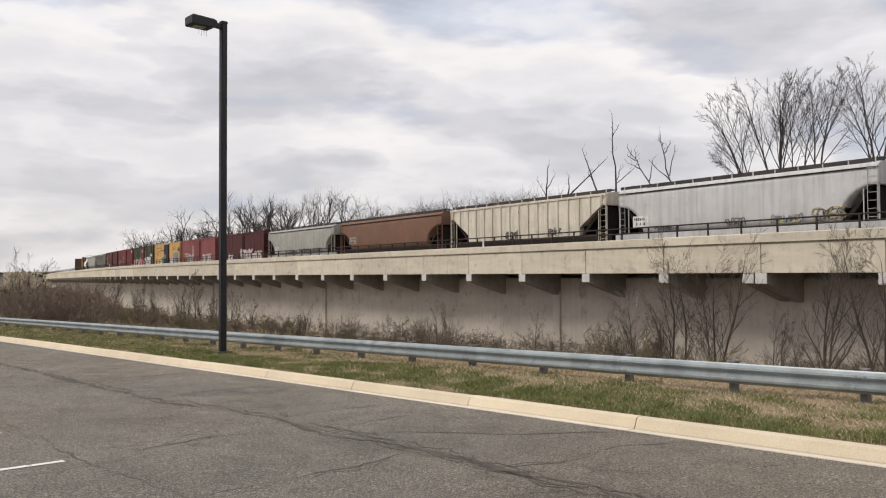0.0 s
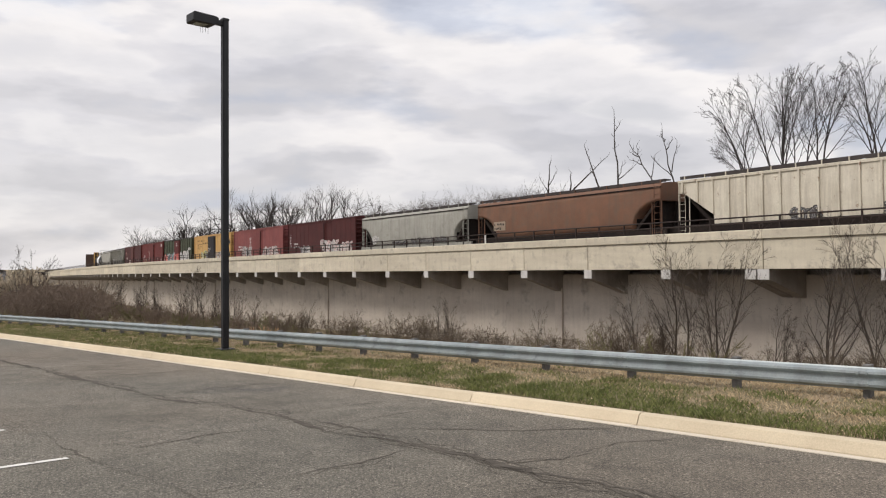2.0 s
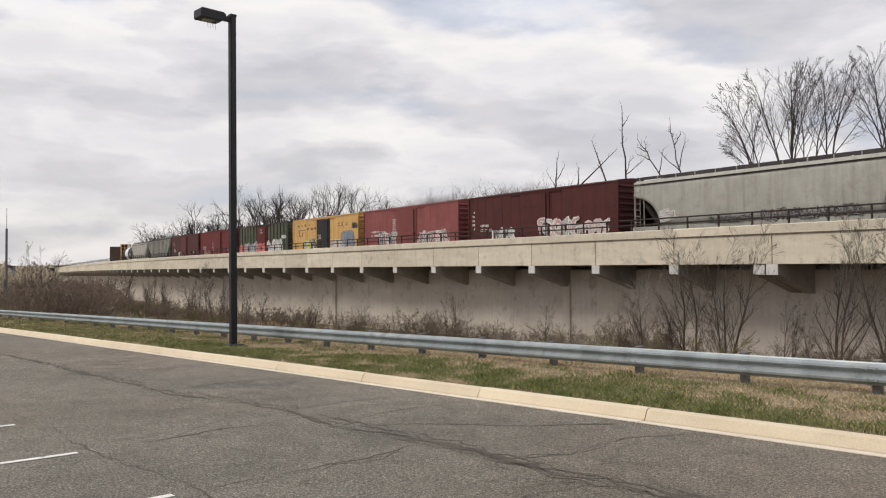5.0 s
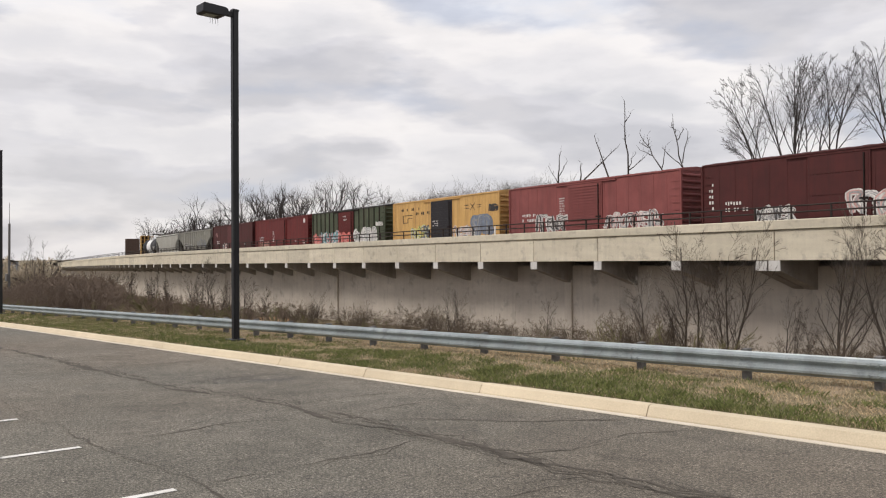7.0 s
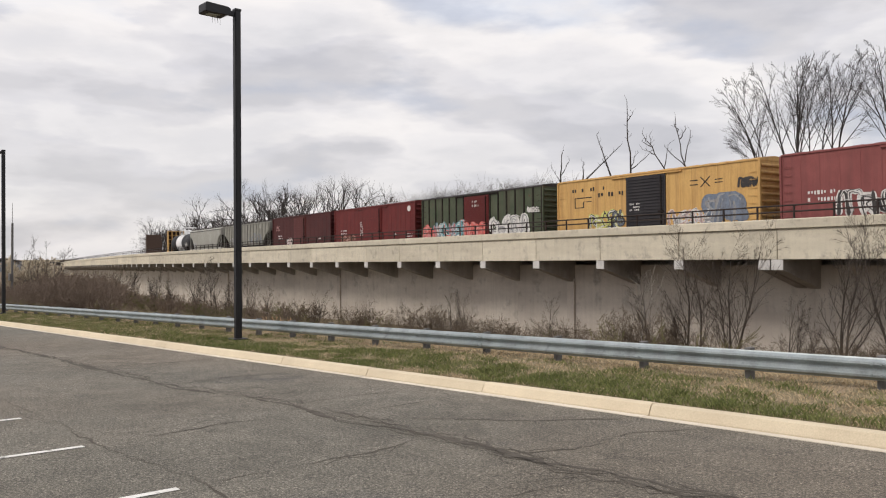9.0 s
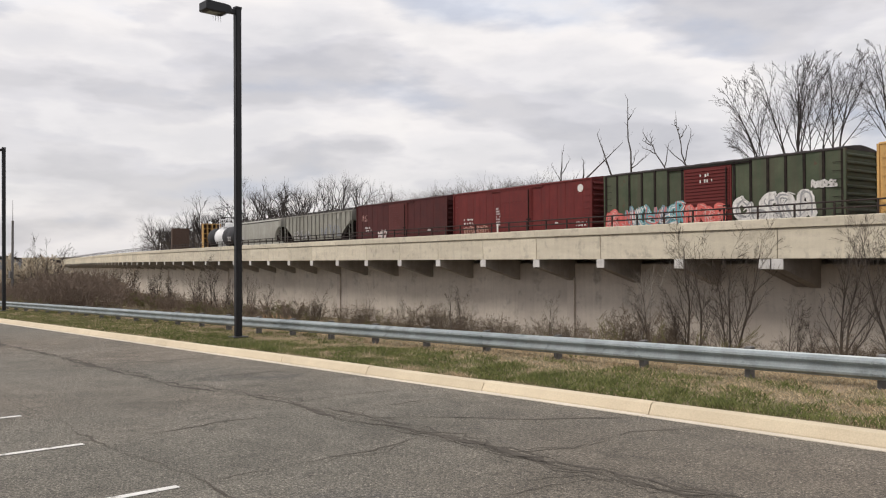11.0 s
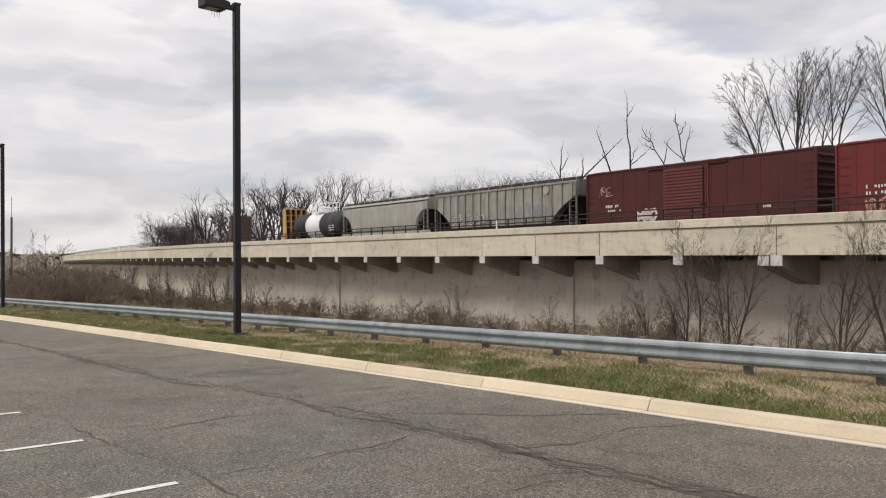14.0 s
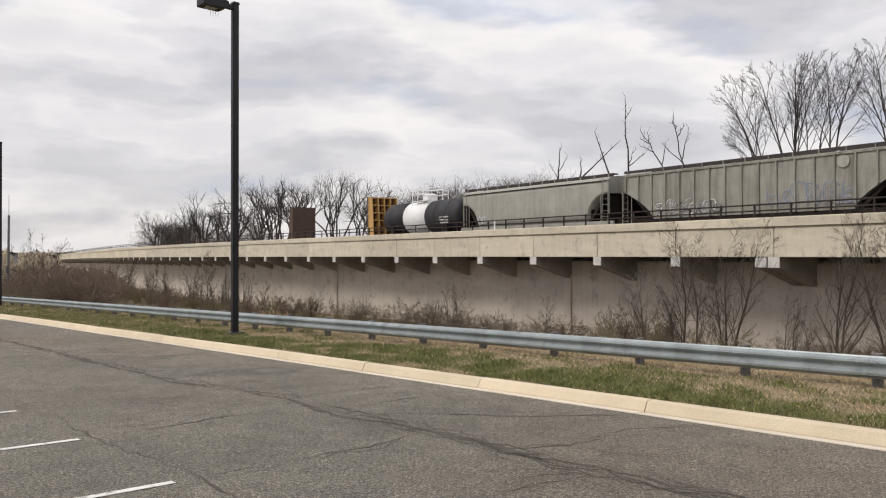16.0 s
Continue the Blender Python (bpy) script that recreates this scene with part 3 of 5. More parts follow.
MARKS_D = surface("stencil_black", (0.025, 0.022, 0.02), (0.05, 0.045, 0.04), 6, 0.7, 0, 30)
SPRAY = {k: surface("spray_" + k, c, tuple(min(1, v * 1.25) for v in c), 5, 0.6, 0, 30, grime=(0.10, 0.075, 0.065), streak=0.55, spots=tuple(0.35 * v + 0.02 for v in c), spot_cut=0.56, spot_soft=0.1) for k, c in
         dict(white=(0.62, 0.60, 0.57), grey=(0.27, 0.27, 0.27), dark=(0.04, 0.038, 0.038), teal=(0.14, 0.33, 0.36), coral=(0.60, 0.13, 0.11),
              lime=(0.52, 0.52, 0.16), slate=(0.16, 0.19, 0.24), pink=(0.55, 0.33, 0.30), rust=(0.2, 0.08, 0.04), yellow=(0.55, 0.45, 0.08)).items()}

RAIL_TOP = -1.08
TRACK_Y = 3.20


def trucks(car, half, bolster):
    """Two four-wheel trucks, couplers, all below the coping."""
    for sx in (-1, 1):
        bm = bmesh.new()
        for sy in (-1, 1):
            prism(bm, [(-1.25, 0.36), (-1.25, 0.55), (-0.6, 0.72), (0.6, 0.72), (1.25, 0.55), (1.25, 0.36), (0.5, 0.24), (-0.5, 0.24)], "y", sy * 1.0 - 0.08, sy * 1.0 + 0.08)
        box(bm, -0.22, 0.22, -1.0, 1.0, 0.42, 0.76)
        truck = part("truck", bm, STEEL_D, car, "dark cast-steel truck")
        truck.matrix_basis = pose(sx * bolster, 0, 0)
        for ax in (-0.87, 0.87):
            bm = bmesh.new()
            tube(bm, (0, -0.85, 0), (0, 0.85, 0), 0.08, sides=8)
            for sy in (-1, 1):
                tube(bm, (0, sy * 0.72 - 0.07, 0), (0, sy * 0.72 + 0.07, 0), 0.42, sides=20)
            ws = part("wheelset", bm, WHEEL, truck)
            ws.matrix_basis = pose(ax, 0, 0.42)
        bm = bmesh.new()
        box(bm, min(sx * half, sx * (half + 0.42)), max(sx * half, sx * (half + 0.42)), -0.13, 0.13, 0.72, 0.96)
        box(bm, min(sx * (half + 0.3), sx * (half + 0.62)), max(sx * (half + 0.3), sx * (half + 0.62)), -0.17, 0.17, 0.68, 1.0)
        part("coupler", bevelled(bm, 0.03), STEEL_D, car)


def bars(car, x, z, w, h, rows, material, side=-1.535, name="lettering", seed=1, gap=0.45):
    """Unreadable lettering as rows of short bars, painted on the side."""
    rnd = random.Random(seed)
    bm = bmesh.new()
    for r in range(rows):
        zz = z - r * h * (1 + gap)
        px = x
        while px < x + w - 0.02:
            bw = h * rnd.uniform(0.3, 0.5)
            if rnd.random() > 0.22:
                box(bm, px, min(px + bw, x + w), side - 0.006, side + 0.01, zz + h * rnd.choice((0, 0, 0.2)), zz + h * rnd.uniform(0.7, 0.85))
            px += bw + h * 0.33
    return part(name, bm, material, car)


SWINGS = (  # the ways a sprayed stroke can run, in a unit box
    ((1, 1), (0.1, 0.9), (0.1, 0.55), (0.9, 0.45), (0.9, 0.1), (0, 0)),
    ((0, 0), (0.05, 0.9), (0.5, 1.05), (0.95, 0.85), (1, 0)),
    ((0.5, 1), (0.02, 0.7), (0.02, 0.3), (0.5, 0), (0.98, 0.3), (0.98, 0.7), (0.45, 1)),
    ((0, 1), (0.25, 0.02), (0.5, 0.7), (0.75, 0.02), (1, 1)),
    ((0.1, 1), (0.05, 0.15), (0.6, 0), (1, 0.3), (0.6, 0.52), (0.1, 0.45)),
    ((0.1, 0), (0.1, 1), (0.9, 0.85), (0.45, 0.5), (1, 0)))


def graffiti(car, x0, x1, z0, z1, inks, seed, side=-1.535, swell=0.9):
    """Sprayed bubble shapes: a broad outline in the first ink, a narrower fill, thin highlights, each a hair prouder."""
    rnd = random.Random(seed)
    meshes = {k: bmesh.new() for k in inks}
    tall = z1 - z0
    level = [0]

    def ribbon(ink, pts, wide, d):
        level[0] += 1
        y = side - 0.003 - 0.004 * d - 0.00005 * (level[0] % 60)
        path = []
        for k in range(len(pts) - 1):
            p0, p1, p2, p3 = (Vector(pts[min(max(k + o, 0), len(pts) - 1)]) for o in (-1, 0, 1, 2))
            for q in range(5):
                t = q / 5
                path.append(0.5 * (2 * p1 + (p2 - p0) * t + (2 * p0 - 5 * p1 + 4 * p2 - p3) * t * t + (3 * p1 - p0 - 3 * p2 + p3) * t ** 3))
        path.append(Vector(pts[-1]))
        bm, last = meshes[ink], None
        for k, p in enumerate(path):
            t = (path[min(k + 1, len(path) - 1)] - path[max(k - 1, 0)]).normalized()
            n = Vector((-t.y, t.x)) * wide / 2 * rnd.uniform(0.82, 1.12) * (0.6 if k in (0, len(path) - 1) else 1.0)
            row = [bm.verts.new((e.x, yy, min(max(e.y, z0 - 0.03), z1 + 0.12))) for e, yy in ((p + n, y), (p - n, y), (p - n, side + 0.004), (p + n, side + 0.004))]
            if last:
                for a in range(4):
                    bm.faces.new((last[a], last[(a + 1) % 4], row[(a + 1) % 4], row[a]))
            else:
                bm.faces.new(row[::-1])
            last = row
        bm.faces.new(last)

    step = tall * 0.5
    x, n = x0, 0
    while x < x1 - step * 0.5:
        w, h = step * rnd.uniform(0.95, 1.35), tall * rnd.uniform(0.74, 0.94)
        zb, lean = z0 + tall * rnd.uniform(0.0, 0.1), rnd.uniform(-0.18, 0.18)
        swing = SWINGS[rnd.randrange(len(SWINGS))]
        pts = [(x + w * (u + rnd.uniform(-0.16, 0.16)) + lean * h * v, zb + h * (v + rnd.uniform(-0.12, 0.12))) for u, v in swing]
        fill = inks[(1 + n) % len(inks)]
        wide = tall * 0.25 * swell
        ribbon(inks[0], pts, wide * 1.25, 0)
        ribbon(fill, pts, wide * 0.72, 1)
        other = inks[(2 + n) % len(inks)]
        ribbon(other, [(a + rnd.uniform(-0.12, 0.12) * w, b + rnd.uniform(-0.1, 0.1) * h) for a, b in pts[::-1]], wide * 0.26, 2)
        glint = inks[-1] if fill != inks[-1] else inks[0]
        ribbon(glint, [(a + wide * 0.2, b + wide * 0.2) for a, b in pts[1:4]], wide * 0.16, 2)
        # loose thin sprays round the shape
        if rnd.random() < 0.6:
            a, b = x + rnd.uniform(0, w), z0 + rnd.uniform(0.1, 0.8) * tall
            ribbon(inks[0], [(a, b), (a + rnd.uniform(-0.3, 0.3), b + rnd.uniform(-0.2, 0.3) * tall), (a + rnd.uniform(-0.5, 0.5), b + rnd.uniform(-0.3, 0.3) * tall)], 0.05, 2)
        x += step * rnd.uniform(0.82, 1.05)
        n += 1
    for k, bm in meshes.items():
        if len(bm.verts):
            part("graffiti", bm, SPRAY[k], car, k + " spray paint graffiti")
        else:
            bm.free()


def boxcar(name_label, length, body, door_mat, door=(-1.55, 1.55), ribbed_door=True, posts=8, flat_seams=False, end_mat=None, roof_mat=None, eave=4.40, peak=4.66, post_mat=None):
    car = empty("boxcar", name_label, "boxcar", "freight train")
    h, w = length / 2, 1.50
    end_mat, roof_mat = end_mat or body, roof_mat or body
    part("side_sill", boxes((-h, h, -w - 0.02, w + 0.02, 0.88, 1.12), (-h + 2, h - 2, -0.4, 0.4, 0.6, 0.9)), STEEL_D, car)
    bm = bmesh.new()
    prism(bm, [(-w, 1.10), (w, 1.10), (w, eave), (-w, eave)], "x", -h, h)
    part("body", bm, body, car)
    bm = bmesh.new()
    prism(bm, [(-w - 0.05, eave - 0.02), (-w - 0.05, eave + 0.05), (-w * 0.82, eave + 0.12), (-w * 0.4, peak - 0.05), (0, peak), (w * 0.4, peak - 0.05), (w * 0.82, eave + 0.12), (w + 0.05, eave + 0.05), (w + 0.05, eave - 0.02)], "x", -h - 0.03, h + 0.03)
    roof = part("roof", bm, roof_mat, car)
    bm = bmesh.new()
    top = [(-w - 0.045, eave + 0.06), (-w * 0.82, eave + 0.135), (-w * 0.4, peak - 0.03), (0, peak + 0.02), (w * 0.4, peak - 0.03), (w * 0.82, eave + 0.135), (w + 0.045, eave + 0.06)]
    for i in range(15):
        x = -h + 0.5 + i * (length - 1.0) / 14
        prism(bm, top + [(y * 0.98, z - 0.05) for y, z in reversed(top)], "x", x - 0.04, x + 0.04)
    part("roof_rib", bm, roof_mat, roof)
    # vertical posts or sheet seams on both sides
    pm = post_mat or body
    for lo, hi in ((-h, door[0] - 0.15), (door[1] + 0.15, h)):
        for i in range(posts + 1):
            x = lo + (hi - lo) * i / posts
            x = min(max(x, -h + 0.06), h - 0.06)
            for sy in (-1, 1):
                wide, deep = (0.03, 0.012) if flat_seams else (0.07, 0.05)
                part("side_post", boxes((x - wide, x + wide, *sorted((sy * (w - 0.01), sy * (w + deep))), 1.12, eave - 0.04)), pm, car)
    # sliding door on each side
    for sy in (-1, 1):
        y = sy * w
        bm = boxes((door[0], door[1], min(y, y + sy * 0.07), max(y, y + sy * 0.07), 1.14, eave - 0.14))
        dr = part("door", bevelled(bm, 0.012), door_mat, car)
        bm = bmesh.new()
        if ribbed_door:
            k = 16
            for i in range(k):
                z = 1.28 + (eave - 1.6) * i / (k - 1)
                box(bm, door[0] + 0.1, door[1] - 0.1, min(y + sy * 0.06, y + sy * 0.115), max(y + sy * 0.06, y + sy * 0.115), z - 0.045, z + 0.045)
        else:
            for z0, z1 in ((1.22, 2.2), (2.28, 3.25), (3.33, eave - 0.2)):
                box(bm, door[0] + 0.1, door[1] - 0.1, min(y + sy * 0.06, y + sy * 0.09), max(y + sy * 0.06, y + sy * 0.09), z0, z1)
        part("rib", bm, door_mat, dr)
        for za, zb in ((eave - 0.15, eave - 0.07), (1.03, 1.13)):
            part("door_track", boxes((door[0] - 1.2, door[1] + 1.2, min(y, y + sy * 0.1), max(y, y + sy * 0.1), za, zb)), pm, car)
        bm = boxes((door[1] - 0.32, door[1] - 0.26, min(y, y + sy * 0.16), max(y, y + sy * 0.16), 1.2, eave - 0.25),
                   (door[1] - 0.5, door[1] - 0.1, min(y, y + sy * 0.17), max(y, y + sy * 0.17), 1.95, 2.05))
        part("lock_rod", bm, STEEL_D, dr)
    # corrugated ends
    for sx in (-1, 1):
        for i in range(8):
            z = 1.42 + 0.385 * i
            bm = bmesh.new()
            prism(bm, [(sx * h - sx * 0.01, z - 0.12), (sx * (h + 0.10), z - 0.03), (sx * (h + 0.10), z + 0.03), (sx * h - sx * 0.01, z + 0.12)], "y", -w + 0.14, w - 0.14)
            part("end_rib", bm, end_mat, car)
        for sy in (-1, 1):
            part("corner_post", boxes((*sorted((sx * h, sx * (h + 0.11))), sy * w - 0.07, sy * w + 0.07, 1.0, eave)), end_mat, car)
    # ladders at opposite corners
    for sx in (-1, 1):
        bm = bmesh.new()
        for i in range(7):
            z = 1.25 + 0.42 * i
            tube(bm, (sx * (h - 0.55), -w - 0.06, z), (sx * (h - 0.1), -w - 0.06, z), 0.015, sides=5)
        for i in range(4):
            tube(bm, (sx * (h + 0.13), -w + 0.1, 1.25 + 0.42 * i), (sx * (h + 0.13), -w + 0.55, 1.25 + 0.42 * i), 0.015, sides=5)
        part("ladder", bm, pm, car)
    trucks(car, h, h - 2.2)
    return car


def hopper(name_label, length, body, ribs=0, arch=2.3, straight=0.0, top_band=True, walk_mat=None, base=1.38, eave=4.12, peak=4.36):
    """A covered hopper: a lofted shell with arched or sloped cut-away ends, sills, posts, roof walk and hatches."""
    car = empty("hopper_car", name_label, "hopper car", "freight train")
    h = length / 2
    hb = h - 0.35
    spring = 3.2 if straight < 0.9 else 3.45

    def floor_z(x):
        e = hb - abs(x)
        if e >= arch:
            return base
        f = 1 - e / arch
        curve = base + (spring - base) * math.sqrt(max(0.0, 1 - (e / arch) ** 2))
        line = base + (spring - base) * f
        if straight > 0.9:
            # an upright edge, then a straight slope
            return base + 0.5 + (spring - base - 0.5) * min(1.0, f * 1.2)
        return curve * (1 - straight) + line * straight

    def ring(x):
        zb = floor_z(x)
        pts = []
        for k in range(7):
            z = zb + (eave - zb) * k / 6
            bulge = 1.50 + 0.05 * math.sin(math.pi * min(1, max(0, (z - base) / (eave - base))))
            if not ribs:
                bulge -= 0.10 * max(0.0, (1.75 - z) / 0.55)
            pts.append((bulge, z))
        pts += [(1.22, eave + (peak - eave) * 0.55), (0.62, peak - 0.03)]
        return [(-y, z) for y, z in pts] + [(y, z) for y, z in reversed(pts)]

    xs = sorted({round(s * (hb - arch * q), 4) for s in (-1, 1) for q in (0, 0.02, 0.08, 0.16, 0.27, 0.4, 0.55, 0.72, 0.88, 0.992, 1.0)} | {0.0, -h / 4, h / 4})
    bm = bmesh.new()
    rows = [[bm.verts.new((x, y, z)) for y, z in ring(x)] for x in xs]
    k = len(rows[0])
    for a, b in zip(rows, rows[1:]):
        for i in range(k):
            bm.faces.new((a[i], a[(i + 1) % k], b[(i + 1) % k], b[i]))
    bm.faces.new(rows[0])
    bm.faces.new(rows[-1][::-1])
    bmesh.ops.recalc_face_normals(bm, faces=bm.faces)
    shell = part("shell", bm, body, car)
    if not ribs:
        smooth(shell)
        shell.data.polygons[-1].use_smooth = shell.data.polygons[-2].use_smooth = False
    # top chord along the eaves
    for sy in (-1, 1):
        bm = boxes((-hb, hb, sy * 1.535 - 0.03, sy * 1.535 + 0.03, eave - 0.17, eave - 0.10) if top_band else (-hb, hb, sy * 1.52 - 0.05, sy * 1.52 + 0.05, eave - 0.06, eave + 0.06))
        part("top_chord", bm, STEEL_D if top_band else body, car)
    # sill, end platforms and end posts
    sill_mat = body if body in (GREY_H, SAGE_H) else STEEL_D
    for sy in (-1, 1):
        part("side_sill", boxes((-h, h, sy * 1.40 - 0.07, sy * 1.40 + 0.07, 0.95, base + 0.02)), sill_mat, car)
    part("underframe", boxes((-h, h, -0.35, 0.35, 0.75, 1.1),
                             (-h, -h + 2.2, -1.4, 1.4, 1.02, 1.12), (h - 2.2, h, -1.4, 1.4, 1.02, 1.12)), STEEL_D, car)
    for sx in (-1, 1):
        for sy in (-1, 1):
            part("end_post", boxes((*sorted((sx * (h - 0.40), sx * (h - 0.35))), sy * 1.46 - 0.04, sy * 1.46 + 0.04, 1.1, spring + 0.1)), body, car)
            part("end_post", boxes((*sorted((sx * (h - 1.10), sx * (h - 1.06))), sy * 1.46 - 0.03, sy * 1.46 + 0.03, 1.1, floor_z(h - 1.08) + 0.1)), body, car)
        for sy in (-1, 1):
            bm = bmesh.new()
            for i in range(8):
                tube(bm, (sx * (h - 0.85), sy * 1.56, 1.3 + 0.38 * i), (sx * (h - 0.4), sy * 1.56, 1.3 + 0.38 * i), 0.011, sides=5)
            tube(bm, (sx * (h - 0.85), sy * 1.56, 1.2), (sx * (h - 0.85), sy * 1.56, 4.2), 0.014, sides=5)
            tube(bm, (sx * (h - 0.4), sy * 1.56, 1.2), (sx * (h - 0.4), sy * 1.56, 4.2), 0.014, sides=5)
            part("ladder", bm, body, car)
        bm = bmesh.new()
        prism(bm, [(sx * (hb - arch), base - 0.05), (sx * (hb - arch + 0.25), base - 0.05), (sx * (hb - 0.25), spring), (sx * (hb - 0.5), spring)], "y", -1.36, 1.36)
        part("slope_sheet", bm, STEEL_D, car)
        # dark plates and web added to fill the open ends with shade
        part("end_plate", boxes((*sorted((sx * (h - 0.62), sx * (h - 0.58))), -1.25, 1.25, 1.1, spring - 0.1)), STEEL_D, car)
        part("end_plate", boxes((*sorted((sx * (hb - arch + 0.2), sx * (hb - arch + 0.24))), -1.3, 1.3, 1.1, 2.2)), STEEL_D, car)
        part("centre_web", boxes((*sorted((sx * (hb - arch), sx * (hb - 0.05))), -0.06, 0.06, 1.1, spring + 0.02)), STEEL_D, car)
        bm = boxes((*sorted((sx * (h - 1.9), sx * (h - 0.2))), -0.5, 0.5, 1.12, 1.6))
        tube(bm, (sx * (h - 0.9), -0.9, 1.35), (sx * (h - 0.9), 0.9, 1.35), 0.2, sides=10)
        part("brake_gear", bm, STEEL_D, car)
    # roof walk on brackets, hatches
    wm = walk_mat or ROOF_D
    bm = boxes((-h + 0.25, h - 0.25, -1.22, -1.16, peak - 0.07, peak + 0.11), (-h + 0.25, h - 0.25, 1.16, 1.22, peak - 0.07, peak + 0.11), (-h + 0.25, h - 0.25, -1.16, -0.72, peak + 0.03, peak + 0.10), (-h + 0.25, h - 0.25, 0.72, 1.16, peak + 0.03, peak + 0.10))
    walkway = part("roof_walk", bm, wm, car, "dark grating walkway")
    bm = bmesh.new()
    for i in range(13):
        x = -h + 0.6 + i * (length - 1.2) / 12
        for sy in (-1, 1):
            box(bm, x - 0.022, x + 0.022, sy * 1.24 - 0.03, sy * 1.24 + 0.03, eave + 0.08, peak + 0.09)
    part("walk_bracket", bm, body, walkway)
    for i in range(5):
        x = (i - 2) * (length - 3) / 5
        part("hatch", bevelled(boxes((x - 1.2, x + 1.2, -0.45, 0.45, peak - 0.05, peak + 0.13)), 0.04), wm, car)
    if ribs:
        for i in range(ribs):
            x = -hb + 0.35 + i * (2 * hb - 0.7) / (ribs - 1)
            for sy in (-1, 1):
                z0 = floor_z(x) + 0.05
                part("side_rib", boxes((x - 0.045, x + 0.045, min(sy * 1.5, sy * 1.63), max(sy * 1.5, sy * 1.63), z0, eave - 0.02)), body, car)
    # discharge chutes
    for i in range(3):
        x = (i - 1) * length * 0.22
        bm = bmesh.new()
        prism(bm, [(x - 1.5, base), (x + 1.5, base), (x + 0.4, 0.45), (x - 0.4, 0.45)], "y", -0.7, 0.7)
        part("chute", bm, body, car)
    trucks(car, h, h - 2.0)
    return car


def tank_car():
    car = empty("tank_car", "black tank car with a broad white band and white top fittings", "tank car", "freight train")
    h, r, zc = 6.2, 1.47, 2.55

    def shell(x0, x1, rad, name, material, dome=(0, 0)):
        st = []
        if dome[0]:
            st += [(x0 - 0.55 * math.sin(a), rad * math.cos(a)) for a in (1.45, 1.2, 0.9, 0.6, 0.3)]
        st += [(x0, rad), (x1, rad)]
        if dome[1]:
            st += [(x1 + 0.55 * math.sin(a), rad * math.cos(a)) for a in (0.3, 0.6, 0.9, 1.2, 1.45)]
        bm = bmesh.new()
        rings = [[bm.verts.new((x, q * math.cos(2 * math.pi * i / 40), zc + q * math.sin(2 * math.pi * i / 40))) for i in range(40)] for x, q in st]
        for a, b in zip(rings, rings[1:]):
            for i in range(40):
                bm.faces.new((a[i], b[i], b[(i + 1) % 40], a[(i + 1) % 40]))
        bm.faces.new(rings[0])
        bm.faces.new(rings[-1][::-1])
        bmesh.ops.recalc_face_normals(bm, faces=bm.faces)
        return smooth(part(name, bm, material, car))

    shell(-h + 0.55, -2.3, r, "barrel", TANKB, (1, 0))
    shell(1.25, h - 0.55, r, "barrel", TANKB, (0, 1))
    tagged(shell(-2.3, 1.25, r + 0.006, "band", TANKW), "white painted band")
    for x in (-4.6, -3.4, 2.7, 4.4):
        bm = bmesh.new()
        for i in range(40):
            a0, a1 = 2 * math.pi * i / 40, 2 * math.pi * (i + 1) / 40
            vs = [bm.verts.new((x + dx, (r + d) * math.cos(a), zc + (r + d) * math.sin(a))) for a in (a0, a1) for dx, d in ((-0.03, 0.0), (-0.03, 0.02), (0.03, 0.02), (0.03, 0.0))]
            bm.faces.new((vs[1], vs[2], vs[6], vs[5]))
            bm.faces.new((vs[0], vs[1], vs[5], vs[4]))
            bm.faces.new((vs[2], vs[3], vs[7], vs[6]))
        part("weld_band", bm, TANKB, car)
    bm = bmesh.new()
    tube(bm, (0, 0, zc + r - 0.1), (0, 0, zc + r + 0.52), 0.62, sides=20)
    tube(bm, (0, 0, zc + r + 0.52), (0, 0, zc + r + 0.64), 0.68, 0.45, sides=20)
    dome = part("dome", bm, TANKW, car, "white valve dome")
    bm = boxes((-1.3, 1.3, -1.05, -0.55, zc + r - 0.02, zc + r + 0.03), (-1.3, 1.3, 0.55, 1.05, zc + r - 0.02, zc + r + 0.03))
    platform = part("platform", bm, TANKW, car)
    bm = bmesh.new()
    for sy in (-1.05, 1.05):
        for x in (-1.3, -0.45, 0.45, 1.3):
            tube(bm, (x, sy, zc + r - 0.35), (x, sy, zc + r + 1.08), 0.036, sides=6)
        for z in (0.58, 1.08):
            tube(bm, (-1.3, sy, zc + r + z), (1.3, sy, zc + r + z), 0.036, sides=6)
    for x in (-1.3, 1.3):
        tube(bm, (x, -1.05, zc + r + 1.08), (x, 1.05, zc + r + 1.08), 0.036, sides=6)
    part("handrail", bm, TANKW, platform)
    bm = bmesh.new()
    for dx in (-0.2, 0.2):
        tube(bm, (dx, -1.56, 1.0), (dx, -1.1, zc + r), 0.022, sides=5)
    for i in range(8):
        z = 1.2 + 0.36 * i
        y = -1.56 + 0.46 * (i / 8) ** 2
        tube(bm, (-0.2, y, z), (0.2, y, z), 0.018, sides=5)
    part("ladder", bm, TANKW, car)
    part("sill", boxes((-h - 0.3, h + 0.3, -0.33, 0.33, 0.75, 1.12)), STEEL_D, car)
    for sx in (-1, 1):
        bm = bmesh.new()
        prism(bm, [(-1.3, 1.15), (1.3, 1.15), (1.42, 2.1), (0.8, 1.5), (-0.8, 1.5), (-1.42, 2.1)], "x", sx * (h - 1.9) - 0.25, sx * (h - 1.9) + 0.25)
        part("saddle", bm, STEEL_D, car)
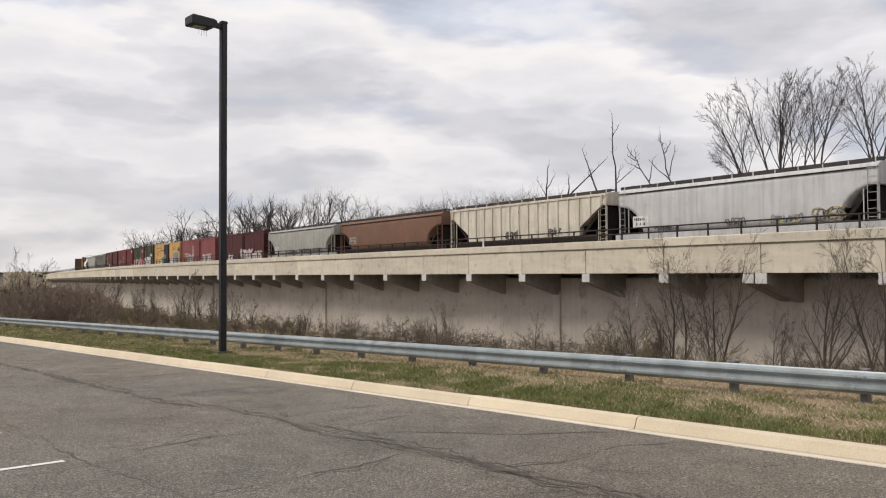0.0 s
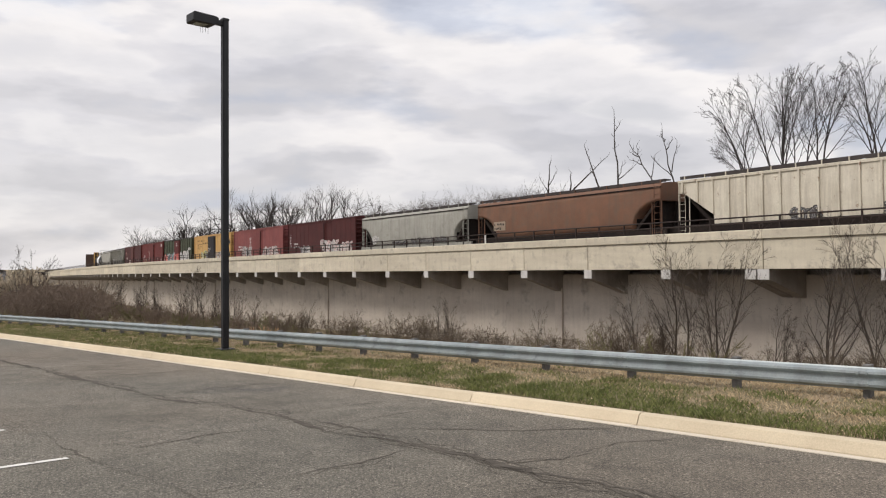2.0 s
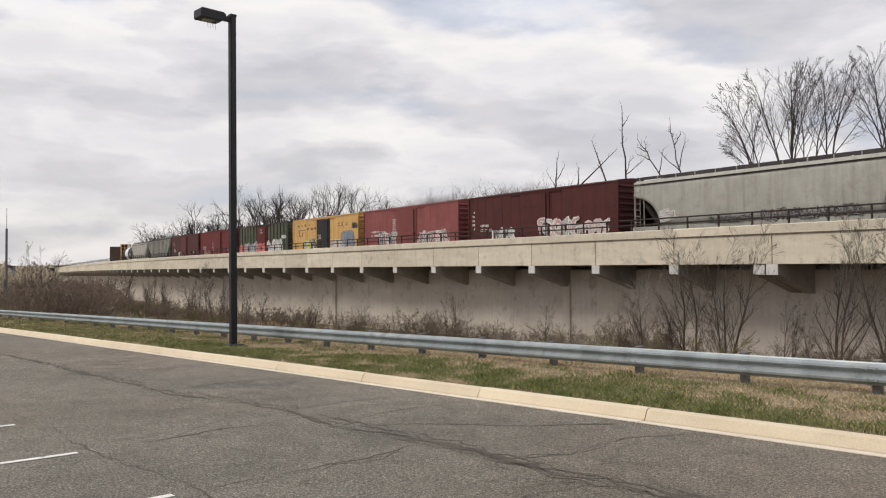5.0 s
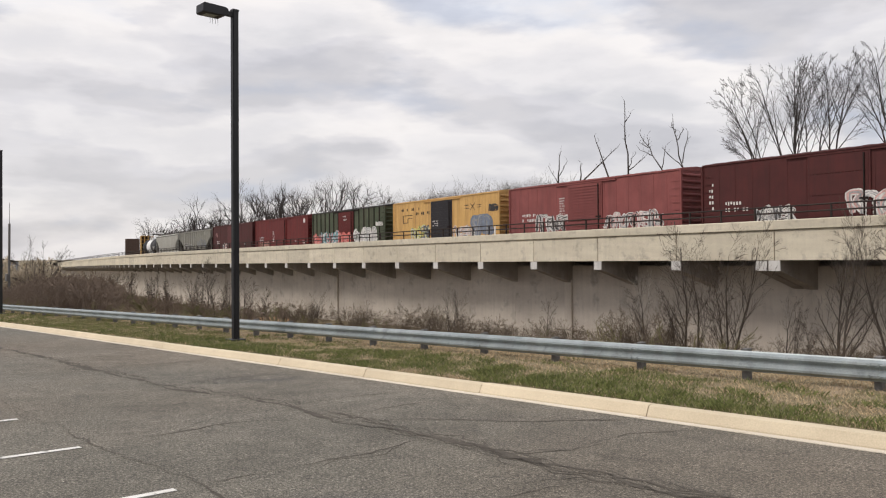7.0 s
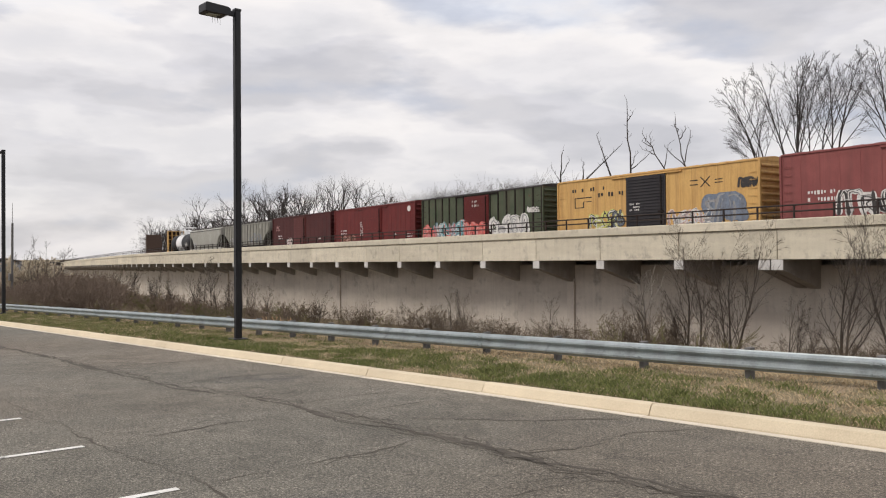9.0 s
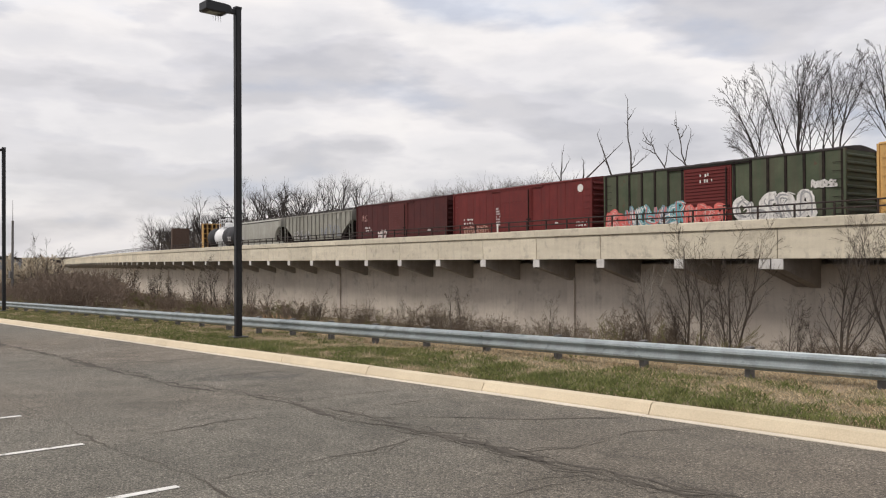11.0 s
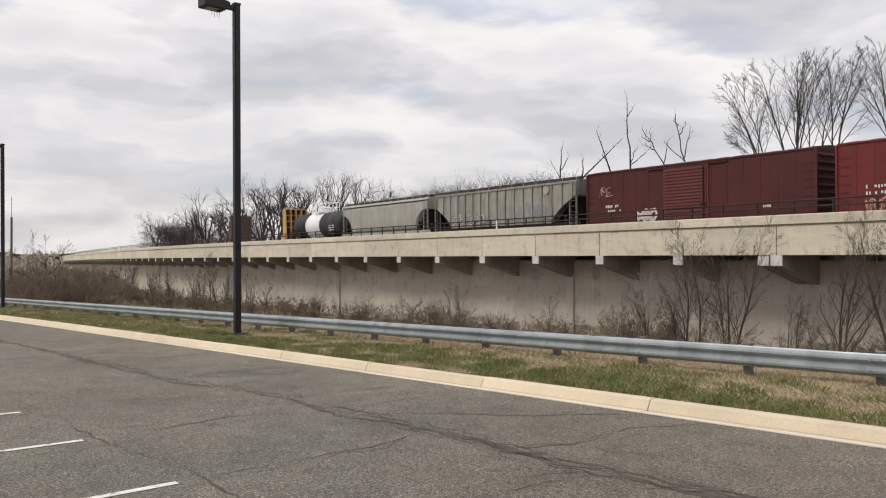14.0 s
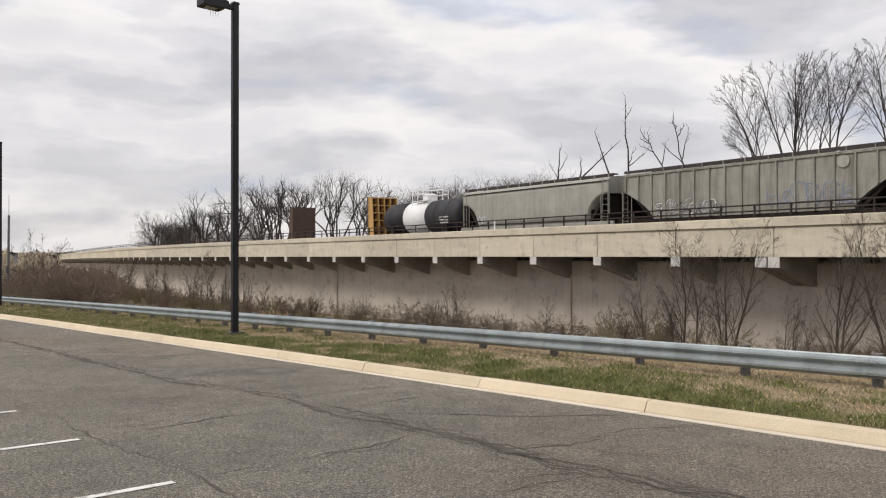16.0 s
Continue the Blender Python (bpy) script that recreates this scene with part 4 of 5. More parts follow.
        part("end_platform", boxes((*sorted((sx * (h - 1.5), sx * (h + 0.3))), -1.4, 1.4, 1.02, 1.12)), STEEL_D, car)
        bm = bmesh.new()
        for y in (-1.4, 1.4):
            tube(bm, (sx * (h - 1.4), y, 1.1), (sx * (h - 1.4), y, 1.95), 0.02, sides=5)
            tube(bm, (sx * (h + 0.25), y, 1.1), (sx * (h + 0.25), y, 1.95), 0.02, sides=5)
            tube(bm, (sx * (h - 1.4), y, 1.95), (sx * (h + 0.25), y, 1.95), 0.02, sides=5)
        part("handrail", bm, STEEL_D, car)
    bars(car, 3.6, 2.35, 1.3, 0.16, 3, MARKS, side=-1.475, seed=3)
    trucks(car, h + 0.1, h - 1.9)
    return car


def bulkhead_flat():
    car = empty("bulkhead_flatcar", "empty flat car with yellow steel bulkheads planked in brown", "flat car", "freight train")
    h, w = 10.1, 1.45
    part("deck", boxes((-h, h, -w, w, 0.98, 1.12)), WOODB, car)
    bm = boxes((-h, h, -w - 0.03, -w, 0.80, 1.15), (-h, h, w, w + 0.03, 0.80, 1.15))
    prism(bm, [(-h + 2.6, 0.8), (h - 2.6, 0.8), (h - 4, 0.45), (-h + 4, 0.45)], "y", -0.5, 0.5)
    part("side_sill", bm, YELLOW, car)
    for sx in (-1, 1):
        outer = sx * h
        mat = YELLOW if sx > 0 else WOODB
        bm = boxes((*sorted((outer - sx * 1.15, outer - sx * 1.0)), -w, w, 1.1, 4.85))
        head = part("bulkhead", bm, mat if sx < 0 else WOODB, car, "brown planked bulkhead face")
        bm = bmesh.new()
        for i in range(14):
            box(bm, *sorted((outer - sx * 1.19, outer - sx * 1.15)), -w, w, 1.12 + 0.256 * i, 1.35 + 0.256 * i)
        part("plank", bm, WOODB, head)
        for i in range(5):
            y = -w + 0.08 + i * (2 * w - 0.16) / 4
            bm = bmesh.new()
            prism(bm, [(outer - sx * 1.0, 1.1), (outer, 1.1), (outer - sx * 0.35, 4.85), (outer - sx * 1.0, 4.85)], "y", y - 0.05, y + 0.05)
            part("upright", bm, mat, car, "yellow steel upright" if sx > 0 else "weathered brown upright")
        for i in range(6):
            z = 1.15 + i * 0.73
            part("cross_bar", boxes((*sorted((outer - sx * 1.0, outer - sx * (0.08 + 0.065 * i)) ), -w, w, z - 0.05, z + 0.05)), mat, car)
    trucks(car, h, h - 2.2)
    return car


def train_pose(s):
    a = math.degrees(math.atan2(top_z(s - 5) - top_z(s + 5), 10.0))
    return VIA @ level_pose(s, TRACK_Y, top_z(s) + RAIL_TOP) @ pose(0, 0, 0, 0, -a, 0)


def gone(t):
    """Metres that the train has run by t seconds."""
    return 11.19 * t - 0.015 * t * t


# the place of each car's middle along the viaduct at the start, and the car
CARS = []


def couple(start, end, car):
    CARS.append(((start + end) / 2, car))
    return car


c = couple(-23.6, -5.9, hopper("pale grey smooth-sided covered hopper car", 17.2, GREY_H))
c = couple(-5.5, 11.2, hopper("pale grey smooth-sided covered hopper with soot streaks", 16.5, GREY_H, arch=1.9, base=1.46))
part("number_panel", boxes((-6.75, -5.55, -1.562, -1.53, 1.85, 2.55)), SPRAY["white"], c, "white painted number panel")
bars(c, -6.65, 2.27, 1.0, 0.2, 2, MARKS_D, -1.566, seed=5, gap=0.4)
graffiti(c, -4.9, -3.4, 1.55, 1.85, ("dark", "grey"), 3, -1.535, 0.6)
graffiti(c, -0.2, 1.0, 1.65, 2.05, ("dark", "grey"), 4, -1.545, 0.5)
graffiti(c, 2.4, 4.1, 1.60, 2.05, ("slate", "yellow", "grey"), 5, -1.55, 0.6)
graffiti(c, 4.7, 6.3, 1.65, 2.25, ("dark", "yellow", "grey"), 6, -1.555, 0.5)
c = couple(11.3, 29.2, hopper("cream ribbed covered hopper car streaked with rust", 17.6, CREAM_H, ribs=17, arch=2.4, straight=1.0, top_band=False, base=1.60))
graffiti(c, -1.5, 0.2, 1.60, 2.15, ("dark", "grey"), 8, -1.53)
graffiti(c, 3.0, 4.2, 1.70, 2.25, ("dark", "grey"), 9, -1.53, 0.5)
c = couple(29.4, 48.2, hopper("rusty brown smooth-sided covered hopper car", 18.4, BROWN_H, arch=2.3, base=1.44))
part("number_panel", boxes((-6.9, -5.55, -1.562, -1.53, 2.05, 2.72)), paint("faded_panel_paint", (0.30, 0.23, 0.17), (0.38, 0.30, 0.22), (0.2, 0.14, 0.1), 0.5), c, "faded tan number panel")
bars(c, -6.8, 2.42, 1.15, 0.22, 2, MARKS_D, -1.566, seed=11, gap=0.4)
c = couple(48.5, 66.4, hopper("grey-green smooth-sided covered hopper car", 17.6, SAGE_H, arch=2.0))
graffiti(c, -6.4, -5.4, 1.65, 2.30, ("white", "grey"), 12, -1.55)
graffiti(c, 0.2, 5.6, 1.42, 1.95, ("dark", "grey"), 13, -1.545, 0.5)
graffiti(c, -3.0, -0.4, 1.42, 1.75, ("dark", "grey"), 68, -1.545, 0.5)
c = couple(66.6, 83.7, boxcar("dark red boxcar with white graffiti along the bottom", 15.7, DKRED, DKRED, (-1.55, 1.55), False, 6, True))
bars(c, -6.4, 2.1, 1.5, 0.24, 2, MARKS, -1.52, seed=14)
bars(c, -7.45, 3.5, 0.28, 0.22, 6, MARKS, -1.52, seed=15)
graffiti(c, -4.6, -2.2, 1.15, 1.95, ("white", "grey", "dark"), 16, -1.52)
graffiti(c, 0.6, 4.4, 1.15, 2.35, ("white", "pink", "grey"), 17, -1.60)
graffiti(c, 4.6, 6.8, 1.15, 2.0, ("white", "pink"), 18, -1.52)
c = couple(83.8, 101.0, boxcar("faded red boxcar with ribbed door and white graffiti", 15.6, PINKRED, PINKRED, (-1.6, 1.6), True, 6, True))
bars(c, -6.4, 2.3, 1.4, 0.24, 2, MARKS, -1.52, seed=19)
bars(c, -1.9 - 0.55, 3.35, 0.5, 0.12, 8, MARKS, -1.52, seed=20)
graffiti(c, -4.9, -1.5, 1.15, 2.3, ("white", "dark", "dark"), 21, -1.52)
graffiti(c, 1.8, 6.4, 1.15, 2.1, ("white", "grey", "dark", "pink"), 22, -1.52)
c = couple(100.8, 117.8, boxcar("yellow boxcar with a black door and graffiti", 15.5, YELLOW, BLACKDOOR, (-1.55, 1.55), True, 7, True, roof_mat=YELLOW))
for k, x in enumerate((-6.4, -5.5, -4.7, -3.8)):
    bars(c, x, 3.65, 0.34, 0.3, 1, MARKS_D, -1.52, seed=23 + k)
for k, x in enumerate((-4.0, -3.1, -2.2)):
    bars(c, x, 3.2, 0.42, 0.34, 1, MARKS_D, -1.52, seed=33 + k)
part("emblem", boxes((-6.2, -4.6, -1.512, -1.49, 3.22, 3.28), (-5.3, -4.6, -1.512, -1.49, 2.95, 3.0), (-6.2, -6.12, -1.512, -1.49, 2.6, 3.25), (-5.4, -5.32, -1.512, -1.49, 2.6, 3.0), (-6.2, -5.35, -1.512, -1.49, 2.58, 2.63)), MARKS_D, c, "dark angular emblem outline")
part("emblem", boxes((3.3, 3.85, -1.512, -1.49, 3.35, 3.41), (3.3, 3.85, -1.512, -1.49, 3.6, 3.66), (5.0, 5.5, -1.512, -1.49, 3.38, 3.43), (5.0, 5.5, -1.512, -1.49, 3.55, 3.6)), MARKS_D, c)
bm = bmesh.new()
for a in (-42, 42):
    box(bm, -0.42, 0.42, -1.513, -1.49, -0.03, 0.03, Matrix.Translation((4.35, 0, 3.5)) @ pose(0, 0, 0, 0, a, 0))
part("emblem", bm, MARKS_D, c)
bars(c, -1.2, 2.5, 0.8, 0.13, 3, MARKS, -1.62, seed=41)
graffiti(c, -4.7, -2.0, 1.15, 2.25, ("lime", "dark", "white"), 42, -1.52)
graffiti(c, -2.7, -1.75, 1.2, 2.2, ("dark", "slate"), 43, -1.525)
graffiti(c, 1.8, 4.6, 1.15, 1.95, ("white", "pink", "grey"), 44, -1.52)
graffiti(c, 4.4, 6.3, 1.15, 2.7, ("slate", "slate", "grey"), 45, -1.525, 1.5)
graffiti(c, 6.5, 7.5, 3.0, 3.5, ("dark",), 46, -1.52)
c = couple(118.1, 135.1, boxcar("olive green boxcar with a rusty red ribbed door", 15.7, GREEN, RED, (-1.6, 1.6), True, 6, False, post_mat=STEEL_D, roof_mat=ROOF_D))
bars(c, -0.6, 3.7, 1.0, 0.22, 2, MARKS, -1.63, seed=48)
graffiti(c, -7.7, -5.9, 1.15, 2.2, ("coral", "coral", "pink"), 49, -1.56, 1.25)
graffiti(c, -6.0, -1.8, 1.15, 2.35, ("teal", "coral", "slate", "white"), 50, -1.56)
graffiti(c, -1.5, 1.3, 1.15, 2.1, ("coral", "coral", "pink"), 51, -1.64, 1.2)
graffiti(c, 2.0, 6.6, 1.15, 2.45, ("white", "white", "grey"), 52, -1.56, 1.1)
graffiti(c, 6.2, 7.4, 2.6, 2.95, ("white",), 53, -1.56)
c = couple(135.2, 152.0, boxcar("red boxcar with a plug door and a white disc", 15.7, RED, RED, (-1.7, 1.9), False, 7, True))
bm = bmesh.new()
tube(bm, (6.85, -1.53, 3.86), (6.85, -1.49, 3.86), 0.26, sides=28)
part("disc", bm, MARKS, c, "round white disc")
bars(c, -6.5, 2.2, 1.2, 0.2, 2, MARKS, -1.525, seed=55)
bars(c, -2.3, 2.9, 0.5, 0.14, 7, MARKS, -1.525, seed=56)
graffiti(c, -6.5, -3.4, 1.15, 1.7, ("rust", "pink"), 57, -1.52)
bars(c, 4.2, 1.55, 0.5, 0.16, 1, MARKS, -1.525, seed=58)
bars(c, 6.4, 1.5, 1.0, 0.14, 2, MARKS, -1.525, seed=59)
c = couple(152.1, 168.9, boxcar("dark red boxcar with a faded ribbed door", 15.8, DKRED, paint("faded_door_paint", (0.115, 0.029, 0.026), (0.145, 0.04, 0.035), (0.07, 0.022, 0.02), 0.4), (-1.6, 1.6), True, 6, True))
bars(c, -6.3, 2.15, 1.3, 0.22, 2, MARKS, -1.525, seed=60)
graffiti(c, -6.9, -6.1, 2.9, 3.5, ("pink", "rust"), 161, -1.52, 0.2)
graffiti(c, -3.6, -2.2, 1.2, 1.9, ("white", "pink"), 62, -1.52)
bars(c, 5.0, 1.6, 0.5, 0.18, 1, MARKS, -1.525, seed=63)
c = couple(169.0, 187.2, hopper("weathered grey ribbed covered hopper with graffiti", 17.9, SAGE_R, ribs=17, arch=2.5, straight=0.6, top_band=False))
graffiti(c, -6.0, -1.4, 1.55, 2.40, ("grey", "white", "dark"), 64, -1.55, 0.6)
graffiti(c, 1.5, 6.0, 1.70, 2.80, ("grey", "slate"), 65, -1.55, 0.45)
bm = bmesh.new()
tube(bm, (5.6, -1.60, 3.7), (5.6, -1.50, 3.7), 0.3, sides=24)
part("disc", bm, SAGE_H, c)
c = couple(187.4, 204.2, hopper("grey-green smooth-sided covered hopper stained by soot", 16.6, SAGE_H, arch=2.0))
graffiti(c, -5.8, -4.9, 1.60, 2.30, ("grey", "white"), 66, -1.55)
c = couple(204.3, 217.4, tank_car())
c = couple(218.2, 239.2, bulkhead_flat())


# ---- bare trees, snags and brush: tapered limbs grown branch by branch ----
class Limbs:
    def __init__(self):
        self.v, self.f = [], []

    def limb(self, pts, radii, sides):
        base = len(self.v)
        for i, p in enumerate(pts):
            ax = (pts[min(i + 1, len(pts) - 1)] - pts[max(i - 1, 0)]).normalized()
            u = ax.orthogonal().normalized()
            w = ax.cross(u)
            for k in range(sides):
                a = 2 * math.pi * k / sides
                self.v.append(tuple(p + (u * math.cos(a) + w * math.sin(a)) * radii[i]))
        for i in range(len(pts) - 1):
            for k in range(sides):
                a, b = base + i * sides + k, base + i * sides + (k + 1) % sides
                self.f.append((a, b, b + sides, a + sides))

    def mesh(self, name, material):
        me = bpy.data.meshes.new(name)
        me.from_pydata(self.v, [], self.f)
        me.materials.append(material)
        for p in me.polygons:
            p.use_smooth = True
        return me


def grow(rnd, coarse, fine, p, d, length, r, level, spec):
    """One limb and, along it, its children; spec: per level (children, length ratio, spread in degrees), the last is twigs."""
    n = 1 if level >= 2 and level >= len(spec["kids"]) else (7, 4, 3, 2, 2)[min(level, 4)]
    pts, radii = [p.copy()], [r]
    wob = spec["wob"]
    step = length / n
    tip = r * (0.14 if level == 0 else 0.35)
    q, dd = p.copy(), d.copy()
    for i in range(n):
        dd = (dd + Vector((rnd.gauss(0, wob), rnd.gauss(0, wob), rnd.gauss(0, wob * 0.6) + spec["up"] * (0.4 if level else 0.2)))).normalized()
        q = q + dd * step
        pts.append(q.copy())
        radii.append(max(spec["thin"], r + (tip - r) * (i + 1) / n))
    (coarse if level == 0 and coarse is not None else fine).limb(pts, radii, (6, 4, 3, 3, 3)[min(level, 4)])
    if level >= len(spec["kids"]):
        return
    count, ratio, spread_a = spec["kids"][level]
    for k in range(count):
        f = spec["from"][level] + (1 - spec["from"][level]) * (k + rnd.random()) / count
        i = min(n - 1, int(f * n))
        fr = f * n - i
        at = pts[i].lerp(pts[i + 1], fr)
        ax = (pts[i + 1] - pts[i]).normalized()
        side = ax.orthogonal().normalized()
        side.rotate(Matrix.Rotation(rnd.uniform(0, 2 * math.pi), 3, ax))
        a = radians(spread_a * rnd.uniform(0.6, 1.35))
        nd = ax * math.cos(a) + side * math.sin(a)
        nl = length * ratio * rnd.uniform(0.65, 1.2) * (1.15 - 0.55 * f)
        nr = (radii[i] + (radii[i + 1] - radii[i]) * fr) * rnd.uniform(0.42, 0.62)
        grow(rnd, coarse, fine, at, nd, nl, max(nr, spec["thin"]), level + 1, spec)


def tree_meshes(seed, height, stems=1, fan=8.0, kids=((9, 0.55, 38), (7, 0.5, 38), (6, 0.5, 40), (4, 0.5, 40)), frm=(0.3, 0.25, 0.2, 0.2),
                up=0.16, wob=0.07, thin=0.008, girth=0.014, lean=(0, 0), bark=None, twig=None):
    rnd = random.Random(seed)
    fine = Limbs()
    trunks = []
    spec = {"kids": kids, "from": frm, "up": up, "wob": wob, "thin": thin}
    for s in range(stems):
        coarse = Limbs() if stems < 6 else None
        a = 2 * math.pi * (s + rnd.random()) / stems
        d = Vector((math.cos(a) * math.tan(radians(fan)) * (stems > 1) + lean[0], math.sin(a) * math.tan(radians(fan)) * (stems > 1) + lean[1], 1)).normalized()
        p = Vector((math.cos(a), math.sin(a), 0)) * (0.25 if stems > 1 else 0) - Vector((0, 0, 0.3))
        k = rnd.uniform(0.8, 1.0) if s else 1.0
        grow(rnd, coarse, fine, p, d, height * 0.8 * k, height * girth * k, 0, spec)
        if coarse:
            trunks.append(("trunk", coarse.mesh("trunk", bark or BARK)))
    return trunks + [("crown", fine.mesh("crown", twig or TWIG))]


def fork(rnd, wood, fine, p, d, length, r, level, spec):
    """A limb that bends up and forks again and again, as bare crowns do."""
    n = 4 if level < 3 else 3
    pts, radii = [p.copy()], [r]
    q, dd = p.copy(), d.copy()
    end = r * spec.get("keep", 0.74)
    for i in range(n):
        dd = (dd + Vector((rnd.gauss(0, spec["wob"]), rnd.gauss(0, spec["wob"]), spec["up"]))).normalized()
        q = q + dd * (length / n)
        pts.append(q.copy())
        radii.append(max(spec["thin"], r + (end - r) * (i + 1) / n))
    (wood if level == 0 and wood is not None else fine).limb(pts, radii, 6 if level < 2 else 4 if level < 4 else 3)
    last = level >= spec["levels"]
    sprays = spec["spray"] if level >= spec.get("leafy", 3) else 0
    for k in range(sprays + (2 if last else 0)):
        at = pts[rnd.randrange(1, len(pts))] if not last or k < sprays else pts[-1]
        side = Vector((rnd.gauss(0, 1), rnd.gauss(0, 1), rnd.gauss(0, 0.5))).normalized()
        a = radians(rnd.uniform(22, 62))
        td = (dd * math.cos(a) + side * math.sin(a)).normalized()
        ln = spec["twig"] * rnd.uniform(0.5, 1.2)
        mid = at + td * ln * 0.55
        fine.limb([at, mid, mid + (td + Vector((0, 0, 0.25))).normalized() * ln * 0.5], [spec["thin"] * 1.15, spec["thin"], spec["thin"] * 0.55], 3)
    if last:
        return
    kids = 3 if rnd.random() < spec["three"] else 2
    turn = rnd.uniform(0, 6.283)
    ref = dd.orthogonal().normalized()
    for k in range(kids):
        side = ref.copy()
        side.rotate(Matrix.Rotation(turn + 2 * math.pi * k / kids + rnd.uniform(-0.5, 0.5), 3, dd))
        a = radians(spec["angle"] * (0.8 + 0.17 * level) * rnd.uniform(0.55, 1.45))
        nd = (dd * math.cos(a) + side * math.sin(a)).normalized()
        fork(rnd, wood, fine, pts[-1], nd, length * spec["ratio"] * rnd.uniform(0.75, 1.2), radii[-1] * rnd.uniform(0.72, 0.92), level + 1, spec)


def fan_tree(seed, height, stems=4, fan=8.0, angle=17.0, levels=5, first=0.36, ratio=0.70, three=0.35, spray=2, up=0.05, wob=0.05, thin=0.008, girth=0.0065, lean=0.0, bark=None, twig=None, leafy=3, keep=0.74):
    rnd = random.Random(seed)
    fine, trunks = Limbs(), []
    for s in range(stems):
        wood = Limbs() if stems < 6 else None
        a = 2 * math.pi * (s + rnd.uniform(0.2, 0.8)) / stems
        tilt = math.tan(radians(fan)) * (stems > 1) * rnd.uniform(0.6, 1.3)
        d = Vector((math.cos(a) * tilt + lean, math.sin(a) * tilt, 1)).normalized()
        root = Vector((math.cos(a), math.sin(a), 0)) * (0.015 * height if stems > 1 else 0) - Vector((0, 0, 0.3))
        k = rnd.uniform(0.82, 1.0)
        spec = {"levels": levels, "ratio": ratio, "three": three, "spray": spray, "up": up, "wob": wob, "thin": thin, "angle": angle, "twig": height * 0.085, "leafy": leafy, "keep": keep}
        fork(rnd, wood, fine, root, d, height * first * k, height * girth * rnd.uniform(0.8, 1.1), 0, spec)
        if wood:
            trunks.append(("trunk", wood.mesh("trunk", bark or BARK)))
    return trunks + [("crown", fine.mesh("crown", twig or TWIG))]


def arched(rnd, fine, knee, lean, length, r, reach):
    """A stem that arches outwards as it climbs, with side limbs rising from it; the low ones are the longest."""
    spec = {"kids": ((0, 0, 0), (6, 0.50, 27), (5, 0.45, 31)), "from": (0, 0.22, 0.15), "up": 0.03, "wob": 0.055, "thin": 0.0065}
    n, q, pts = 9, knee.copy(), [knee.copy()]
    sway = rnd.uniform(-0.12, 0.12)
    for i in range(n):
        d = Vector((lean * (0.55 + 0.95 * i / n) + rnd.gauss(0, 0.05), sway + rnd.gauss(0, 0.05), 1)).normalized()
        q = q + d * length / n
        pts.append(q.copy())
    radii = [max(0.008, r * (1 - 0.88 * i / n)) for i in range(n + 1)]
    fine.limb(pts, radii, 5)
    for k in range(10):
        f = 0.08 + 0.88 * (k + rnd.random()) / 10
        i = min(n - 1, int(f * n))
        ax = (pts[i + 1] - pts[i]).normalized()
        side = Vector((rnd.choice((-1, 1)) * rnd.uniform(0.5, 1), rnd.uniform(-0.8, 0.8), 0)).normalized()
        a = radians(rnd.uniform(18, 36))
        nd = (ax * math.cos(a) + side * math.sin(a)).normalized()
        grow(rnd, None, fine, pts[i].lerp(pts[i + 1], f * n - i), nd, (length * (1 - f) * reach + 0.8) * rnd.uniform(0.6, 1.1), max(0.012, radii[i] * 0.55), 1, spec)


def plant(name, meshes, m, label, category, group=""):
    ob = empty(name, label, category, group, m=m)
    for part_name, me in meshes:
        o = new(part_name, me)
        o.parent = ob
        if part_name == "crown":
            tagged(o, kind="stuff")
    return ob


def via_spot(s, o):
    q = VIA @ level_pose(s, o).translation
    return q.x, q.y


def at_land(x, y, turn=0.0, size=1.0):
    return Matrix.Translation((x, y, land_z(x, y) - 0.05)) @ pose(0, 0, 0, 0, 0, turn) @ Matrix.Diagonal((size, size, size, 1))


